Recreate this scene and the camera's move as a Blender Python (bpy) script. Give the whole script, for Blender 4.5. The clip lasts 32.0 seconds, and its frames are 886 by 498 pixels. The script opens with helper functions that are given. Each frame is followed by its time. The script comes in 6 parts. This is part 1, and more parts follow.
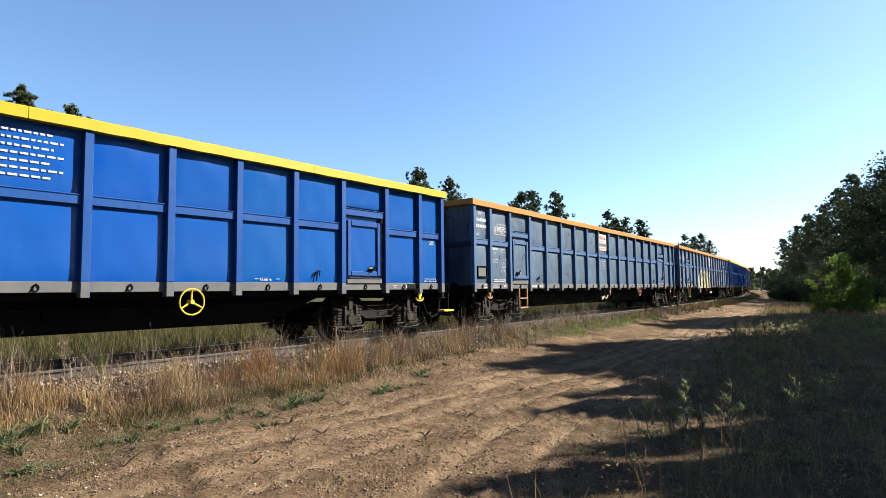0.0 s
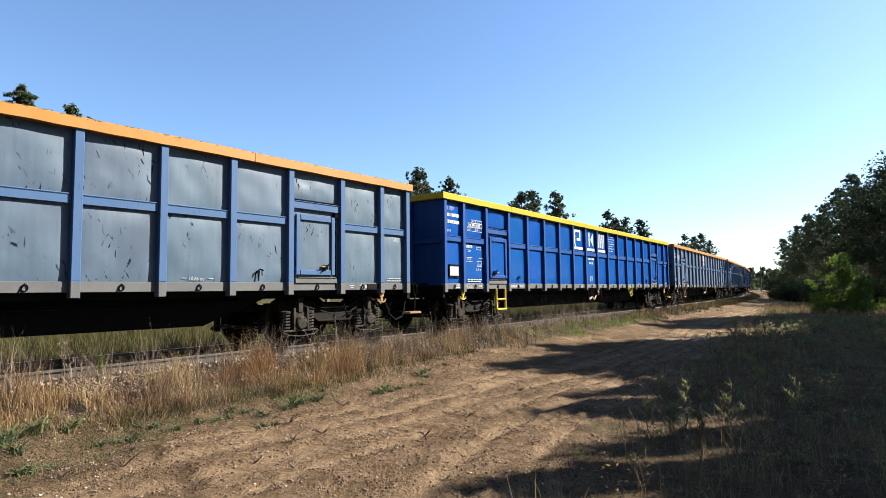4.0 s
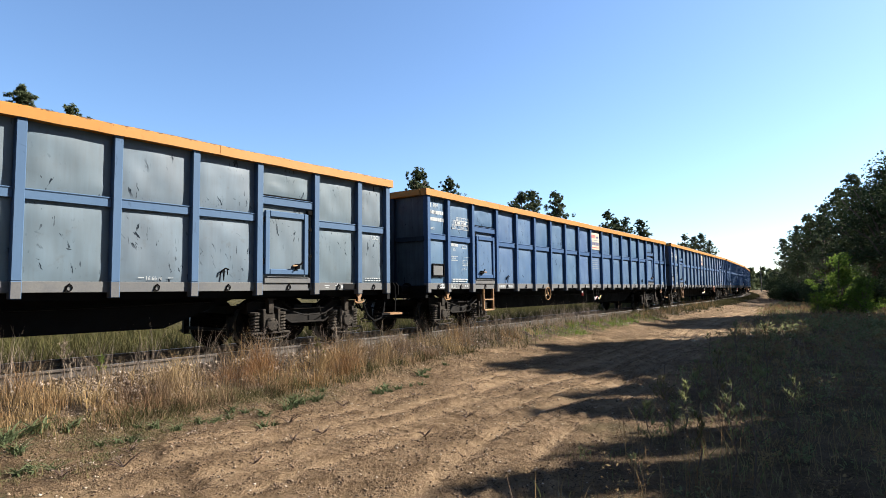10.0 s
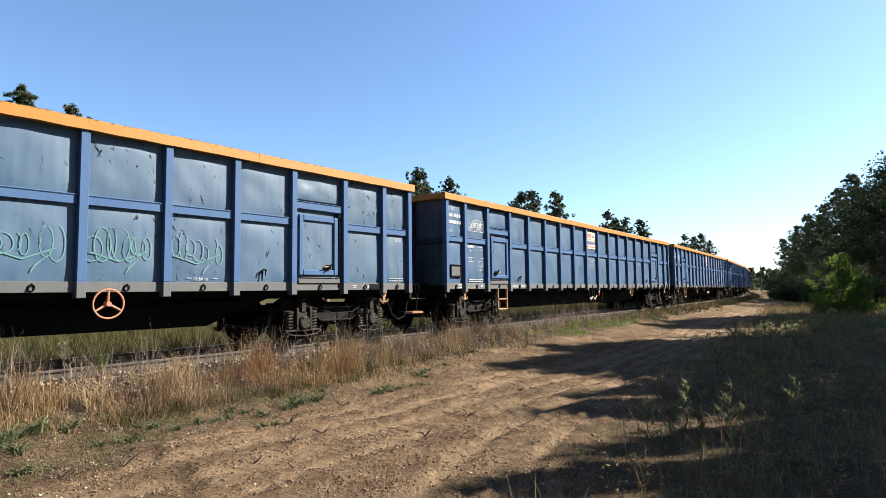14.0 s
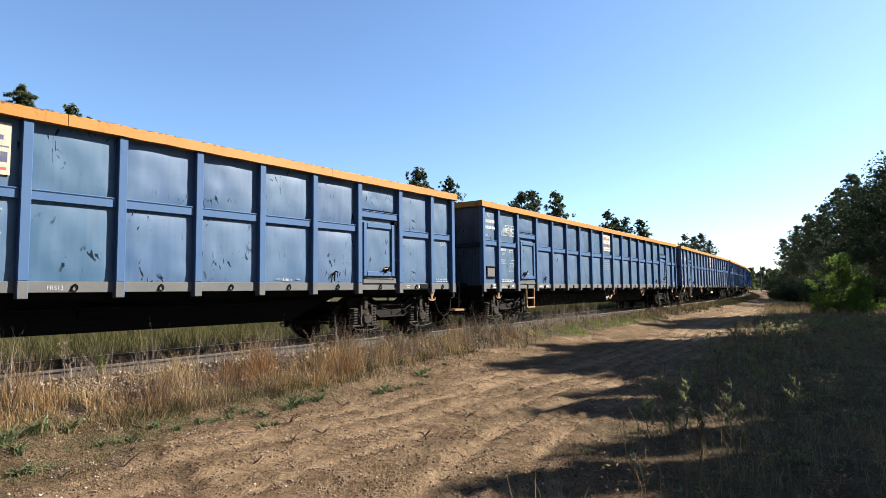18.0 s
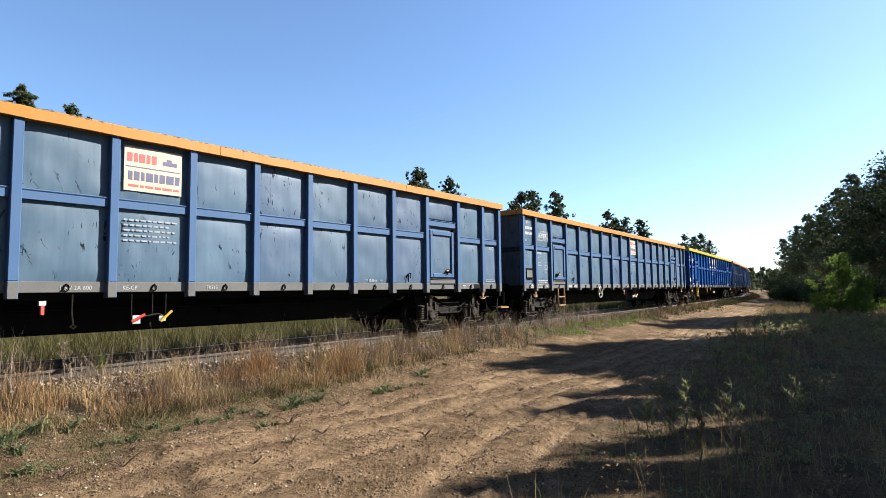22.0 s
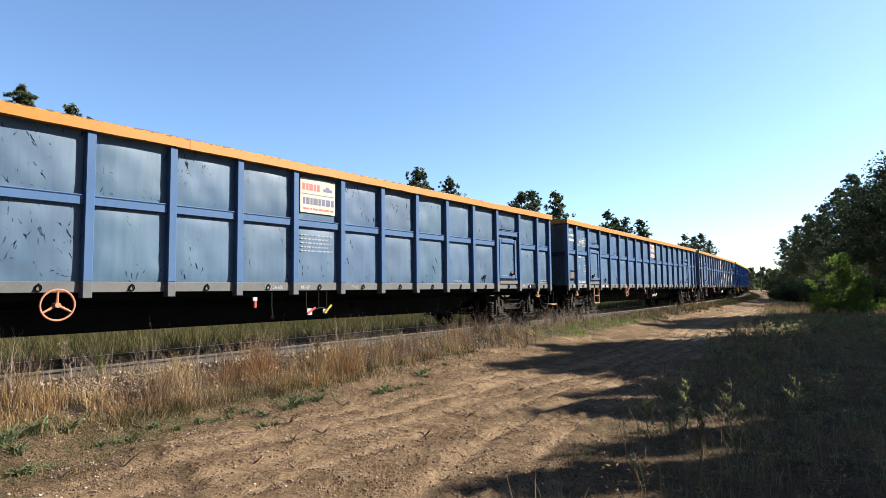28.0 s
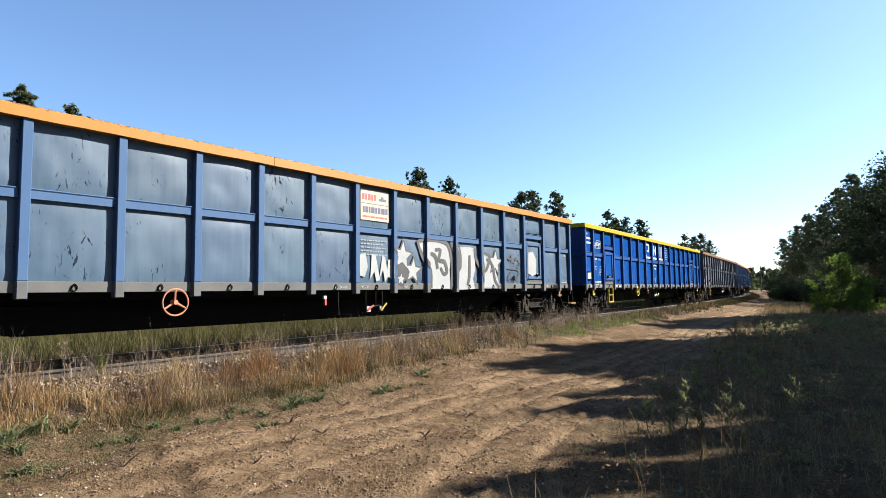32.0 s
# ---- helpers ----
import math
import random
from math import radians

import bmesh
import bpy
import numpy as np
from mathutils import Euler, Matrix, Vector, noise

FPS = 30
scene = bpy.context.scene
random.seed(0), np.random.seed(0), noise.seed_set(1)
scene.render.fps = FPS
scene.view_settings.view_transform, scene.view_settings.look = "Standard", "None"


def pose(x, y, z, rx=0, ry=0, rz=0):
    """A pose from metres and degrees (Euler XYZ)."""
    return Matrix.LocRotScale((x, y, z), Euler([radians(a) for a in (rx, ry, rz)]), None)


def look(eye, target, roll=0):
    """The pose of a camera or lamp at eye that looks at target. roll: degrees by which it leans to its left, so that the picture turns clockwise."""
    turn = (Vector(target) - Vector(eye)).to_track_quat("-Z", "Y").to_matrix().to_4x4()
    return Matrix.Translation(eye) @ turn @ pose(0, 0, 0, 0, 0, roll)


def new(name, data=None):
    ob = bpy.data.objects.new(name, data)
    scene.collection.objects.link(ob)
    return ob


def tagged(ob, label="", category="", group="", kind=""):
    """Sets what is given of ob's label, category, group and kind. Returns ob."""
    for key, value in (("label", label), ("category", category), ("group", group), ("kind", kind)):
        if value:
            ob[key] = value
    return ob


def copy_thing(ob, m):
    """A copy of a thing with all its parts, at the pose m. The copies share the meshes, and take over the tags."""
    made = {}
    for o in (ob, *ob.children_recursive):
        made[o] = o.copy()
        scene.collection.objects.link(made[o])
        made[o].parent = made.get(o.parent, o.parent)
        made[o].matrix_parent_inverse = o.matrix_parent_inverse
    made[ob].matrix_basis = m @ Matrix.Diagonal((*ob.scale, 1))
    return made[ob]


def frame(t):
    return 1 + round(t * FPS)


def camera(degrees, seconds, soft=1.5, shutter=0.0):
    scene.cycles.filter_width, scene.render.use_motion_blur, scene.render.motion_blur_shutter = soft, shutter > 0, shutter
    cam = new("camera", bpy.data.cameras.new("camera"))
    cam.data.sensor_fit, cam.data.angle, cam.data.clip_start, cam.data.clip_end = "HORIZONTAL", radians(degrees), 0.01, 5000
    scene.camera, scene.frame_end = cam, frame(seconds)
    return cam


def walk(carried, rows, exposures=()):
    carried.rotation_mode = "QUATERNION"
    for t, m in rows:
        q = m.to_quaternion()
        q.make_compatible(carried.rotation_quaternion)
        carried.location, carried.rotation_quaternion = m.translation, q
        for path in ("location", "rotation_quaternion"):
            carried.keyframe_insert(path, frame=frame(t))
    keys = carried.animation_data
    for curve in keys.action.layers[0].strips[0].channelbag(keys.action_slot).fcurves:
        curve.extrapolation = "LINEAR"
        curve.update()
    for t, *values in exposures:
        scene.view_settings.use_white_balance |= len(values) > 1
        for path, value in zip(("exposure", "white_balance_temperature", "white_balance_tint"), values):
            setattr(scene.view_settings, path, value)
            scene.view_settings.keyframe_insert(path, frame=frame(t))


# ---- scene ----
# The camera stands still beside a single railway line on which a freight train rolls by.
cam = camera(74.53, 32.0, soft=0.7)
EYE = Vector((0.0, 0.0, 1.03))
YAW, PITCH = radians(38.11), radians(4.10)
AIM = EYE + Vector((math.cos(YAW) * math.cos(PITCH), math.sin(YAW) * math.cos(PITCH), math.sin(PITCH)))
STAND = look(EYE, AIM, -0.70)
walk(cam, [(0.0, STAND), (32.0, STAND)], exposures=[(0.0, 2.1), (32.0, 2.1)])

# ---- daylight ----
SUN_AZ, SUN_EL = radians(-39.0), radians(35.0)
world = bpy.data.worlds.new("day")
scene.world = world
world.use_nodes = True
wt = world.node_tree
sky = wt.nodes.new("ShaderNodeTexSky")
sky.sky_type, sky.sun_disc = "NISHITA", False
sky.sun_elevation, sky.sun_rotation = SUN_EL, radians(90.0) - SUN_AZ
sky.air_density, sky.dust_density, sky.ozone_density, sky.altitude = 1.0, 0.55, 5.4, 100
wt.links.new(sky.outputs[0], wt.nodes["Background"].inputs[0])
wt.nodes["Background"].inputs[1].default_value = 0.055
sun = new("sun", bpy.data.lights.new("sun", "SUN"))
sun.data.energy, sun.data.angle, sun.data.color = 5.0, radians(0.55), (1.0, 0.95, 0.87)
sun.matrix_world = look((60 * math.cos(SUN_AZ) * math.cos(SUN_EL), 60 * math.sin(SUN_AZ) * math.cos(SUN_EL), 60 * math.sin(SUN_EL)), (0, 0, 0))


# ---- materials ----
class Nodes:
    """A small helper round one material's node tree."""

    def __init__(self, name):
        self.m = bpy.data.materials.new(name)
        self.m.use_nodes = True
        self.t = self.m.node_tree
        self.b = self.t.nodes["Principled BSDF"]

    def add(self, kind, **inputs):
        n = self.t.nodes.new("ShaderNode" + kind)
        for k, v in inputs.items():
            self.put(n, k, v)
        return n

    def put(self, n, k, v):
        sock = n.inputs[int(k[1:])] if k[0] == "i" and k[1:].isdigit() else n.inputs[k]
        if isinstance(v, bpy.types.NodeSocket):
            self.t.links.new(v, sock)
        else:
            sock.default_value = v

    def coords(self, which="Object", scale=(1, 1, 1), shift=True):
        c = self.add("TexCoord").outputs[which]
        mp = self.add("Mapping", Vector=c, Scale=scale)
        if shift:
            r = self.add("ObjectInfo").outputs["Random"]
            mm = self.math("MULTIPLY", r, 57.0)
            cb = self.add("CombineXYZ", X=mm, Y=mm, Z=mm)
            self.put(mp, "Location", cb.outputs[0])
        return mp.outputs[0]

    def noise(self, vec, scale, detail=4.0, rough=0.55):
        return self.add("TexNoise", Vector=vec, Scale=scale, Detail=detail, Roughness=rough).outputs["Fac"]

    def ramp(self, fac, lo, hi, a=0.0, b=1.0):
        n = self.add("MapRange", Value=fac)
        for k, v in (("From Min", lo), ("From Max", hi), ("To Min", a), ("To Max", b)):
            self.put(n, k, v)
        return n.outputs["Result"]

    def math(self, op, a, b):
        n = self.t.nodes.new("ShaderNodeMath")
        n.operation = op
        self.put(n, "i0", a)
        self.put(n, "i1", b)
        return n.outputs[0]

    def mix(self, fac, a, b, mode="MIX"):
        n = self.t.nodes.new("ShaderNodeMix")
        n.data_type, n.blend_type = "RGBA", mode
        for i, v in ((0, fac), (6, a), (7, b)):
            if isinstance(v, bpy.types.NodeSocket):
                self.t.links.new(v, n.inputs[i])
            else:
                n.inputs[i].default_value = (*v, 1.0) if isinstance(v, tuple) and len(v) == 3 else v
        return n.outputs[2]

    def bump(self, height, strength=0.3, dist=0.01):
        n = self.add("Bump", Height=height, Strength=strength, Distance=dist)
        self.put(self.b, "Normal", n.outputs[0])

    def done(self, color, rough=0.6, metal=0.0, spec=0.5):
        self.put(self.b, "Base Color", (*color, 1.0) if isinstance(color, tuple) else color)
        self.put(self.b, "Roughness", rough)
        self.put(self.b, "Metallic", metal)
        self.put(self.b, "Specular IOR Level", spec)
        return self.m


def surface(name, col, col2, rough=0.6, scale=3.0, fine=40.0, bump=0.2, metal=0.0, shift=True, stretch=(1, 1, 1), spec=0.5):
    """Two colours mixed by coarse and fine noise, with a fine relief."""
    n = Nodes(name)
    v = n.coords("Object", stretch, shift)
    big, small = n.noise(v, scale), n.noise(v, fine, 3.0)
    f = n.ramp(n.math("ADD", big, n.math("MULTIPLY", small, 0.6)), 0.55, 1.05)
    n.bump(small, bump, 0.006)
    return n.done(n.mix(f, col, col2), n.ramp(big, 0.3, 0.7, rough * 0.85, min(1.0, rough * 1.15)), metal, spec)


def paint(name, rough, wear, scratch, fade=(0.10, 0.155, 0.20), gloss=0.22, edge=0.0):
    """Wagon paint in the object's own colour: faded in clouds and runs, scuffed, scratched and chipped; edge: chips along the top of a rail."""
    n = Nodes(name)
    col = n.add("ObjectInfo").outputs["Color"]
    v = n.coords("Object")
    runs = n.coords("Object", (9.0, 9.0, 0.8))
    cloud, run = n.noise(v, 1.3, 5.0), n.noise(runs, 1.2, 5.0, 0.6)
    f = n.ramp(n.math("ADD", n.math("MULTIPLY", cloud, 0.7), n.math("MULTIPLY", run, 0.5)), 0.42, 0.86, 0.0, wear)
    c = n.mix(f, col, n.mix(0.72, col, fade))
    dirt = n.ramp(n.noise(runs, 2.3, 6.0, 0.65), 0.56, 0.74, 0.0, 0.30 * wear)
    c = n.mix(dirt, c, (0.05, 0.044, 0.036))
    # scuffs where the load has rubbed, then black gouges that lean both ways, in clusters
    scuff = n.ramp(n.noise(v, 5.5, 6.0, 0.68), 0.60, 0.70, 0.0, 0.42 * scratch)
    c = n.mix(scuff, c, (0.045, 0.050, 0.050))
    sheen = gloss
    cluster = n.ramp(n.noise(v, 1.9, 2.0), 0.48, 0.60)
    for lean, scale, cut in ((0.5, (15.0, 15.0, 3.8), 0.645), (-0.35, (12.0, 12.0, 3.2), 0.66), (0.05, (20.0, 20.0, 3.0), 0.65), (1.3, (14.0, 14.0, 4.0), 0.69)):
        mp = n.add("Mapping", Vector=n.coords("Object"), Rotation=(0.0, lean, 0.0))
        st = n.add("Mapping", Vector=mp.outputs[0], Scale=scale)
        g = n.ramp(n.noise(st.outputs[0], 1.0, 3.0, 0.62), cut, cut + 0.02, 0.0, scratch)
        g = n.math("MULTIPLY", g, cluster)
        c = n.mix(g, c, (0.007, 0.0095, 0.014))
        sheen = n.math("MULTIPLY", sheen, n.math("SUBTRACT", 1.0, g))
    rust = n.ramp(n.noise(v, 14.0, 6.0, 0.7), 0.69, 0.74, 0.0, scratch * 0.5)
    c = n.mix(rust, c, (0.05, 0.024, 0.012))
    if edge:
        z = n.add("SeparateXYZ", Vector=n.add("TexCoord").outputs["Object"]).outputs["Z"]
        chips = n.math("ADD", n.ramp(z, 3.395, 3.445, 0.0, 0.26), n.noise(n.coords("Object", (5.0, 5.0, 9.0)), 2.6, 6.0, 0.7))
        c = n.mix(n.ramp(chips, 0.70, 0.76, 0.0, edge), c, (0.030, 0.016, 0.009))
    n.bump(n.math("ADD", n.math("MULTIPLY", cloud, 2.0), n.math("MULTIPLY", n.noise(v, 30.0), 0.2)), 0.08, 0.012)
    return n.done(c, n.ramp(f, 0.0, 1.0, rough, min(0.9, rough + 0.15)), 0.0, sheen)


M_PANEL = paint("faded_panel_paint", 0.42, 0.5, 0.95, gloss=0.34)
M_GLOSS = paint("glossy_panel_paint", 0.22, 0.10, 0.0, gloss=0.2)
M_POST = paint("post_paint", 0.52, 0.2, 0.2, gloss=0.10)
M_RIM = paint("rim_paint", 0.5, 0.3, 0.16, (0.34, 0.17, 0.05), edge=0.85)
M_RIM_NEW = paint("clean_rim_paint", 0.45, 0.15, 0.05, (0.34, 0.24, 0.03), edge=0.25)
M_FOOT = surface("grey_sill_paint", (0.060, 0.061, 0.064), (0.088, 0.086, 0.081), 0.65, 2.5, 50, 0.15, spec=0.15)
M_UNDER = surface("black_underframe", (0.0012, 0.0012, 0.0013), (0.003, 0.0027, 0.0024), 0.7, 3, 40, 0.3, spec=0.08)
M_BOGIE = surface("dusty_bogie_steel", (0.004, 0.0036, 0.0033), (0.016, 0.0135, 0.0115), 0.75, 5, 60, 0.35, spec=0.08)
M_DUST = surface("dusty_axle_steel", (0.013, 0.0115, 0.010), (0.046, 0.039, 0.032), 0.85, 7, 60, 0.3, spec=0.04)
M_TREAD = surface("worn_wheel_steel", (0.09, 0.08, 0.075), (0.20, 0.19, 0.18), 0.42, 9, 80, 0.1, 0.8)
M_BLACK = surface("black_iron", (0.002, 0.002, 0.0024), (0.006, 0.0056, 0.0054), 0.9, 8, 60, 0.2, spec=0.02)
M_CHROME = surface("greased_plunger", (0.55, 0.54, 0.52), (0.35, 0.33, 0.30), 0.25, 6, 60, 0.1, 0.9)
M_WHITE = surface("white_stencil_paint", (0.27, 0.275, 0.27), (0.19, 0.20, 0.20), 0.6, 6, 70, 0.1)
M_PALE = surface("pale_stencil_paint", (0.16, 0.18, 0.20), (0.12, 0.135, 0.15), 0.65, 5, 70, 0.1)
M_CREAM = surface("cream_board", (0.30, 0.265, 0.20), (0.23, 0.20, 0.145), 0.6, 4, 50, 0.1)
M_RED = surface("red_print", (0.3, 0.021, 0.018), (0.24, 0.03, 0.024), 0.55, 6, 60, 0.1)
M_NAVY = surface("navy_print", (0.021, 0.021, 0.066), (0.036, 0.036, 0.078), 0.55, 6, 60, 0.1)
M_YELLOW = surface("yellow_steel", (0.4, 0.28, 0.01), (0.31, 0.21, 0.015), 0.5, 5, 60, 0.1)
M_ORANGE = surface("orange_steel", (0.20, 0.098, 0.026), (0.12, 0.058, 0.020), 0.6, 5, 60, 0.15)
M_SALMON = surface("faded_red_steel", (0.31, 0.115, 0.055), (0.25, 0.1, 0.05), 0.6, 5, 60, 0.15)
M_IVORY = surface("ivory_steel", (0.36, 0.34, 0.28), (0.275, 0.25, 0.2), 0.6, 5, 60, 0.15)
M_RUST = surface("rusty_floor", (0.10, 0.05, 0.028), (0.05, 0.035, 0.028), 0.85, 3, 30, 0.4)
M_RAIL = surface("rusty_rail", (0.022, 0.016, 0.011), (0.042, 0.030, 0.021), 0.65, 6, 60, 0.2, 0.0, False)
M_RAILTOP = surface("worn_rail_head", (0.08, 0.075, 0.07), (0.14, 0.13, 0.12), 0.33, 6, 60, 0.05, 0.9, False)
M_SLEEPER = surface("weathered_concrete", (0.050, 0.044, 0.038), (0.080, 0.072, 0.062), 0.85, 4, 50, 0.3)


def rolled_paint(name, col, col2):
    """Paint rolled on thinly: it fades out in an uneven edge and shows the old coat in places."""
    n = Nodes(name)
    g = n.add("SeparateXYZ", Vector=n.add("TexCoord").outputs["Generated"])
    v = n.coords("Object")
    inner = []
    for axis in ("X", "Z"):
        q = g.outputs[axis]
        inner.append(n.math("MINIMUM", q, n.math("SUBTRACT", 1.0, q)))
    d = n.math("ADD", n.math("MINIMUM", inner[0], inner[1]), n.ramp(n.noise(v, 6.0, 5.0, 0.65), 0.3, 0.7, -0.07, 0.07))
    cover = n.math("MULTIPLY", n.ramp(d, 0.03, 0.15), n.ramp(n.noise(v, 4.0, 4.0), 0.25, 0.5, 0.75, 1.0))
    m = n.done(n.mix(n.noise(v, 3.0, 5.0), col, col2), 0.7, 0.0, 0.05)
    n.put(n.b, "Alpha", cover)
    return m


M_PATCH = rolled_paint("fresh_blue_patch", (0.005, 0.060, 0.185), (0.012, 0.085, 0.225))
M_LEMON = surface("pale_yellow_spray", (0.20, 0.18, 0.066), (0.165, 0.155, 0.075), 0.6, 3, 40, 0.1)
M_SPRAYWHITE = surface("white_spray", (0.215, 0.22, 0.22), (0.16, 0.17, 0.175), 0.6, 3, 40, 0.1)
M_SPRAYDARK = surface("dark_spray", (0.010, 0.011, 0.014), (0.020, 0.021, 0.024), 0.6, 3, 40, 0.1)
M_OLIVE = surface("dark_green_spray", (0.026, 0.034, 0.022), (0.040, 0.048, 0.032), 0.6, 3, 40, 0.1)
M_TEAL = surface("teal_spray", (0.040, 0.125, 0.125), (0.05, 0.14, 0.135), 0.6, 3, 40, 0.1)


# ---- mesh building ----
class Build:
    """Collects vertices and faces, with a material slot for each face."""

    def __init__(self):
        self.v, self.f, self.s = [], [], []

    def add(self, verts, faces, slot=0):
        o = len(self.v)
        self.v += [tuple(p) for p in verts]
        self.f += [tuple(i + o for i in f) for f in faces]
        self.s += [slot] * len(faces)
        return self

    def box(self, x0, x1, y0, y1, z0, z1, slot=0):
        v = [(x, y, z) for x in (x0, x1) for y in (y0, y1) for z in (z0, z1)]
        return self.add(v, [(0, 1, 3, 2), (4, 6, 7, 5), (0, 4, 5, 1), (2, 3, 7, 6), (0, 2, 6, 4), (1, 5, 7, 3)], slot)

    def prism(self, poly, y0, y1, slot=0, axis="y"):
        """A polygon in x and z (or, with axis z, in x and y), drawn out between y0 and y1."""
        n = len(poly)
        put = (lambda a, b, c: (a, c, b)) if axis == "y" else (lambda a, b, c: (a, b, c)) if axis == "z" else (lambda a, b, c: (c, a, b))
        v = [put(a, b, y0) for a, b in poly] + [put(a, b, y1) for a, b in poly]
        f = [tuple(range(n)), tuple(reversed(range(n, 2 * n)))]
        f += [(i, i + n, (i + 1) % n + n, (i + 1) % n) for i in range(n)]
        return self.add(v, f, slot)

    def tube(self, pts, r, n=8, slot=0, closed=False):
        """A round bar along the points; r may be one number or one for each point."""
        pts = [Vector(p) for p in pts]
        m = len(pts)
        rs = r if isinstance(r, (list, tuple)) else [r] * m
        v = []
        side = None
        for i, p in enumerate(pts):
            d = (pts[(i + 1) % m] - pts[i - 1]) if closed else (pts[min(i + 1, m - 1)] - pts[max(i - 1, 0)])
            d.normalize()
            side = d.orthogonal() if side is None else side - d * side.dot(d)
            side.normalize()
            up = d.cross(side)
            v += [p + (side * math.cos(a) + up * math.sin(a)) * rs[i] for a in (2 * math.pi * k / n for k in range(n))]
        f = []
        for i in range(m if closed else m - 1):
            j = (i + 1) % m
            f += [(i * n + k, i * n + (k + 1) % n, j * n + (k + 1) % n, j * n + k) for k in range(n)]
        if not closed:
            f += [tuple(reversed(range(n))), tuple(range((m - 1) * n, m * n))]
        return self.add(v, f, slot)

    def lathe(self, rows, n=20, axis="y", at=(0, 0, 0), slot=0):
        """Radius and height rows turned round an axis."""
        v = []
        for r, h in rows:
            for k in range(n):
                a = 2 * math.pi * k / n
                c, s = r * math.cos(a), r * math.sin(a)
                q = (c, h, s) if axis == "y" else (h, c, s) if axis == "x" else (c, s, h)
                v.append((q[0] + at[0], q[1] + at[1], q[2] + at[2]))
        f = [(i * n + k, i * n + (k + 1) % n, (i + 1) * n + (k + 1) % n, (i + 1) * n + k) for i in range(len(rows) - 1) for k in range(n)]
        f += [tuple(range(n)), tuple(reversed(range((len(rows) - 1) * n, len(rows) * n)))]
        return self.add(v, f, slot)

    def mesh(self, name, mats, bevel=0.0, smooth=False):
        me = bpy.data.meshes.new(name)
        me.from_pydata(self.v, [], self.f)
        me.polygons.foreach_set("material_index", self.s)
        bm = bmesh.new()
        bm.from_mesh(me)
        bmesh.ops.recalc_face_normals(bm, faces=bm.faces)
        if bevel:
            sharp = [e for e in bm.edges if len(e.link_faces) == 2 and e.calc_face_angle() > 0.6]
            bmesh.ops.bevel(bm, geom=sharp, offset=bevel, segments=1, affect="EDGES", clamp_overlap=True)
        bm.to_mesh(me)
        bm.free()
        for m in mats if isinstance(mats, (list, tuple)) else [mats]:
            me.materials.append(m)
        if smooth:
            me.polygons.foreach_set("use_smooth", [True] * len(me.polygons))
        return me


CACHE = {}


def cached(key, make):
    if key not in CACHE:
        CACHE[key] = make()
    return CACHE[key]


def part(name, me, parent, at=(0, 0, 0), label="", color=None, turn=None):
    """Links a mesh as one part under a thing or under a part."""
    ob = new(name, me)
    ob.parent = parent
    ob.matrix_basis = (Matrix.Translation(at) @ turn) if turn else Matrix.Translation(at)
    if label:
        ob["label"] = label
    if color:
        ob.color = (*color, 1.0)
    return ob


def thing(name, label, category, group="", at=(0, 0, 0)):
    ob = new(name)
    ob.location = at
    return tagged(ob, label, category, group)


# ---- the line of the track ----
# Heading and place along the curve: s metres from the spot beside the camera, positive where the train comes from.
K_NEAR, K_EASE, SIDE = 0.0022738, -0.0000104, 10.075
STEP = 0.5
S_LOW, S_HIGH = -420.0, 620.0
S_ALL = np.arange(S_LOW, S_HIGH + STEP / 2, STEP)
CURV = np.where(S_ALL < 0, K_NEAR, np.maximum(K_NEAR + K_EASE * np.maximum(S_ALL, 0), 0.0004))
HEAD = np.concatenate([[0], np.cumsum((CURV[1:] + CURV[:-1]) / 2 * STEP)])
HEAD -= np.interp(0, S_ALL, HEAD)
PX = np.concatenate([[0], np.cumsum(np.cos((HEAD[1:] + HEAD[:-1]) / 2) * STEP)])
PY = np.concatenate([[0], np.cumsum(np.sin((HEAD[1:] + HEAD[:-1]) / 2) * STEP)])
PX -= np.interp(0, S_ALL, PX)
PY += SIDE - np.interp(0, S_ALL, PY)


def on_track(s, off=0.0):
    """x, y and heading at s; off metres to the camera's side of the centre line."""
    x, y, h = np.interp(s, S_ALL, PX), np.interp(s, S_ALL, PY), np.interp(s, S_ALL, HEAD)
    return x + np.sin(h) * off, y - np.cos(h) * off, h


def off_track(x, y):
    """Offset from the centre line (positive on the camera's side) and s, for arrays of places."""
    x, y = np.asarray(x, float), np.asarray(y, float)
    s = np.clip(x, S_LOW, S_HIGH)
    for _ in range(12):
        cx, cy, h = np.interp(s, S_ALL, PX), np.interp(s, S_ALL, PY), np.interp(s, S_ALL, HEAD)
        s = np.clip(s + ((x - cx) * np.cos(h) + (y - cy) * np.sin(h)) * 0.8, S_LOW, S_HIGH)
    cx, cy, h = np.interp(s, S_ALL, PX), np.interp(s, S_ALL, PY), np.interp(s, S_ALL, HEAD)
    return (x - cx) * np.sin(h) - (y - cy) * np.cos(h), s


# ---- the ground ----
def wave(x, y, seed, size):
    """Smooth noise, -1 to 1, from a few crossing waves."""
    r = np.random.RandomState(seed)
    out = np.zeros_like(np.asarray(x, float))
    for k in range(9):
        a, q, ph = r.uniform(0, 6.28), r.uniform(0.6, 2.2) / size, r.uniform(0, 6.28)
        out += np.sin((x * math.cos(a) + y * math.sin(a)) * q * 6.28 + ph + 1.3 * np.sin((y * math.cos(a) - x * math.sin(a)) * q * 3.1 + 2 * ph))
    return out / 4.5


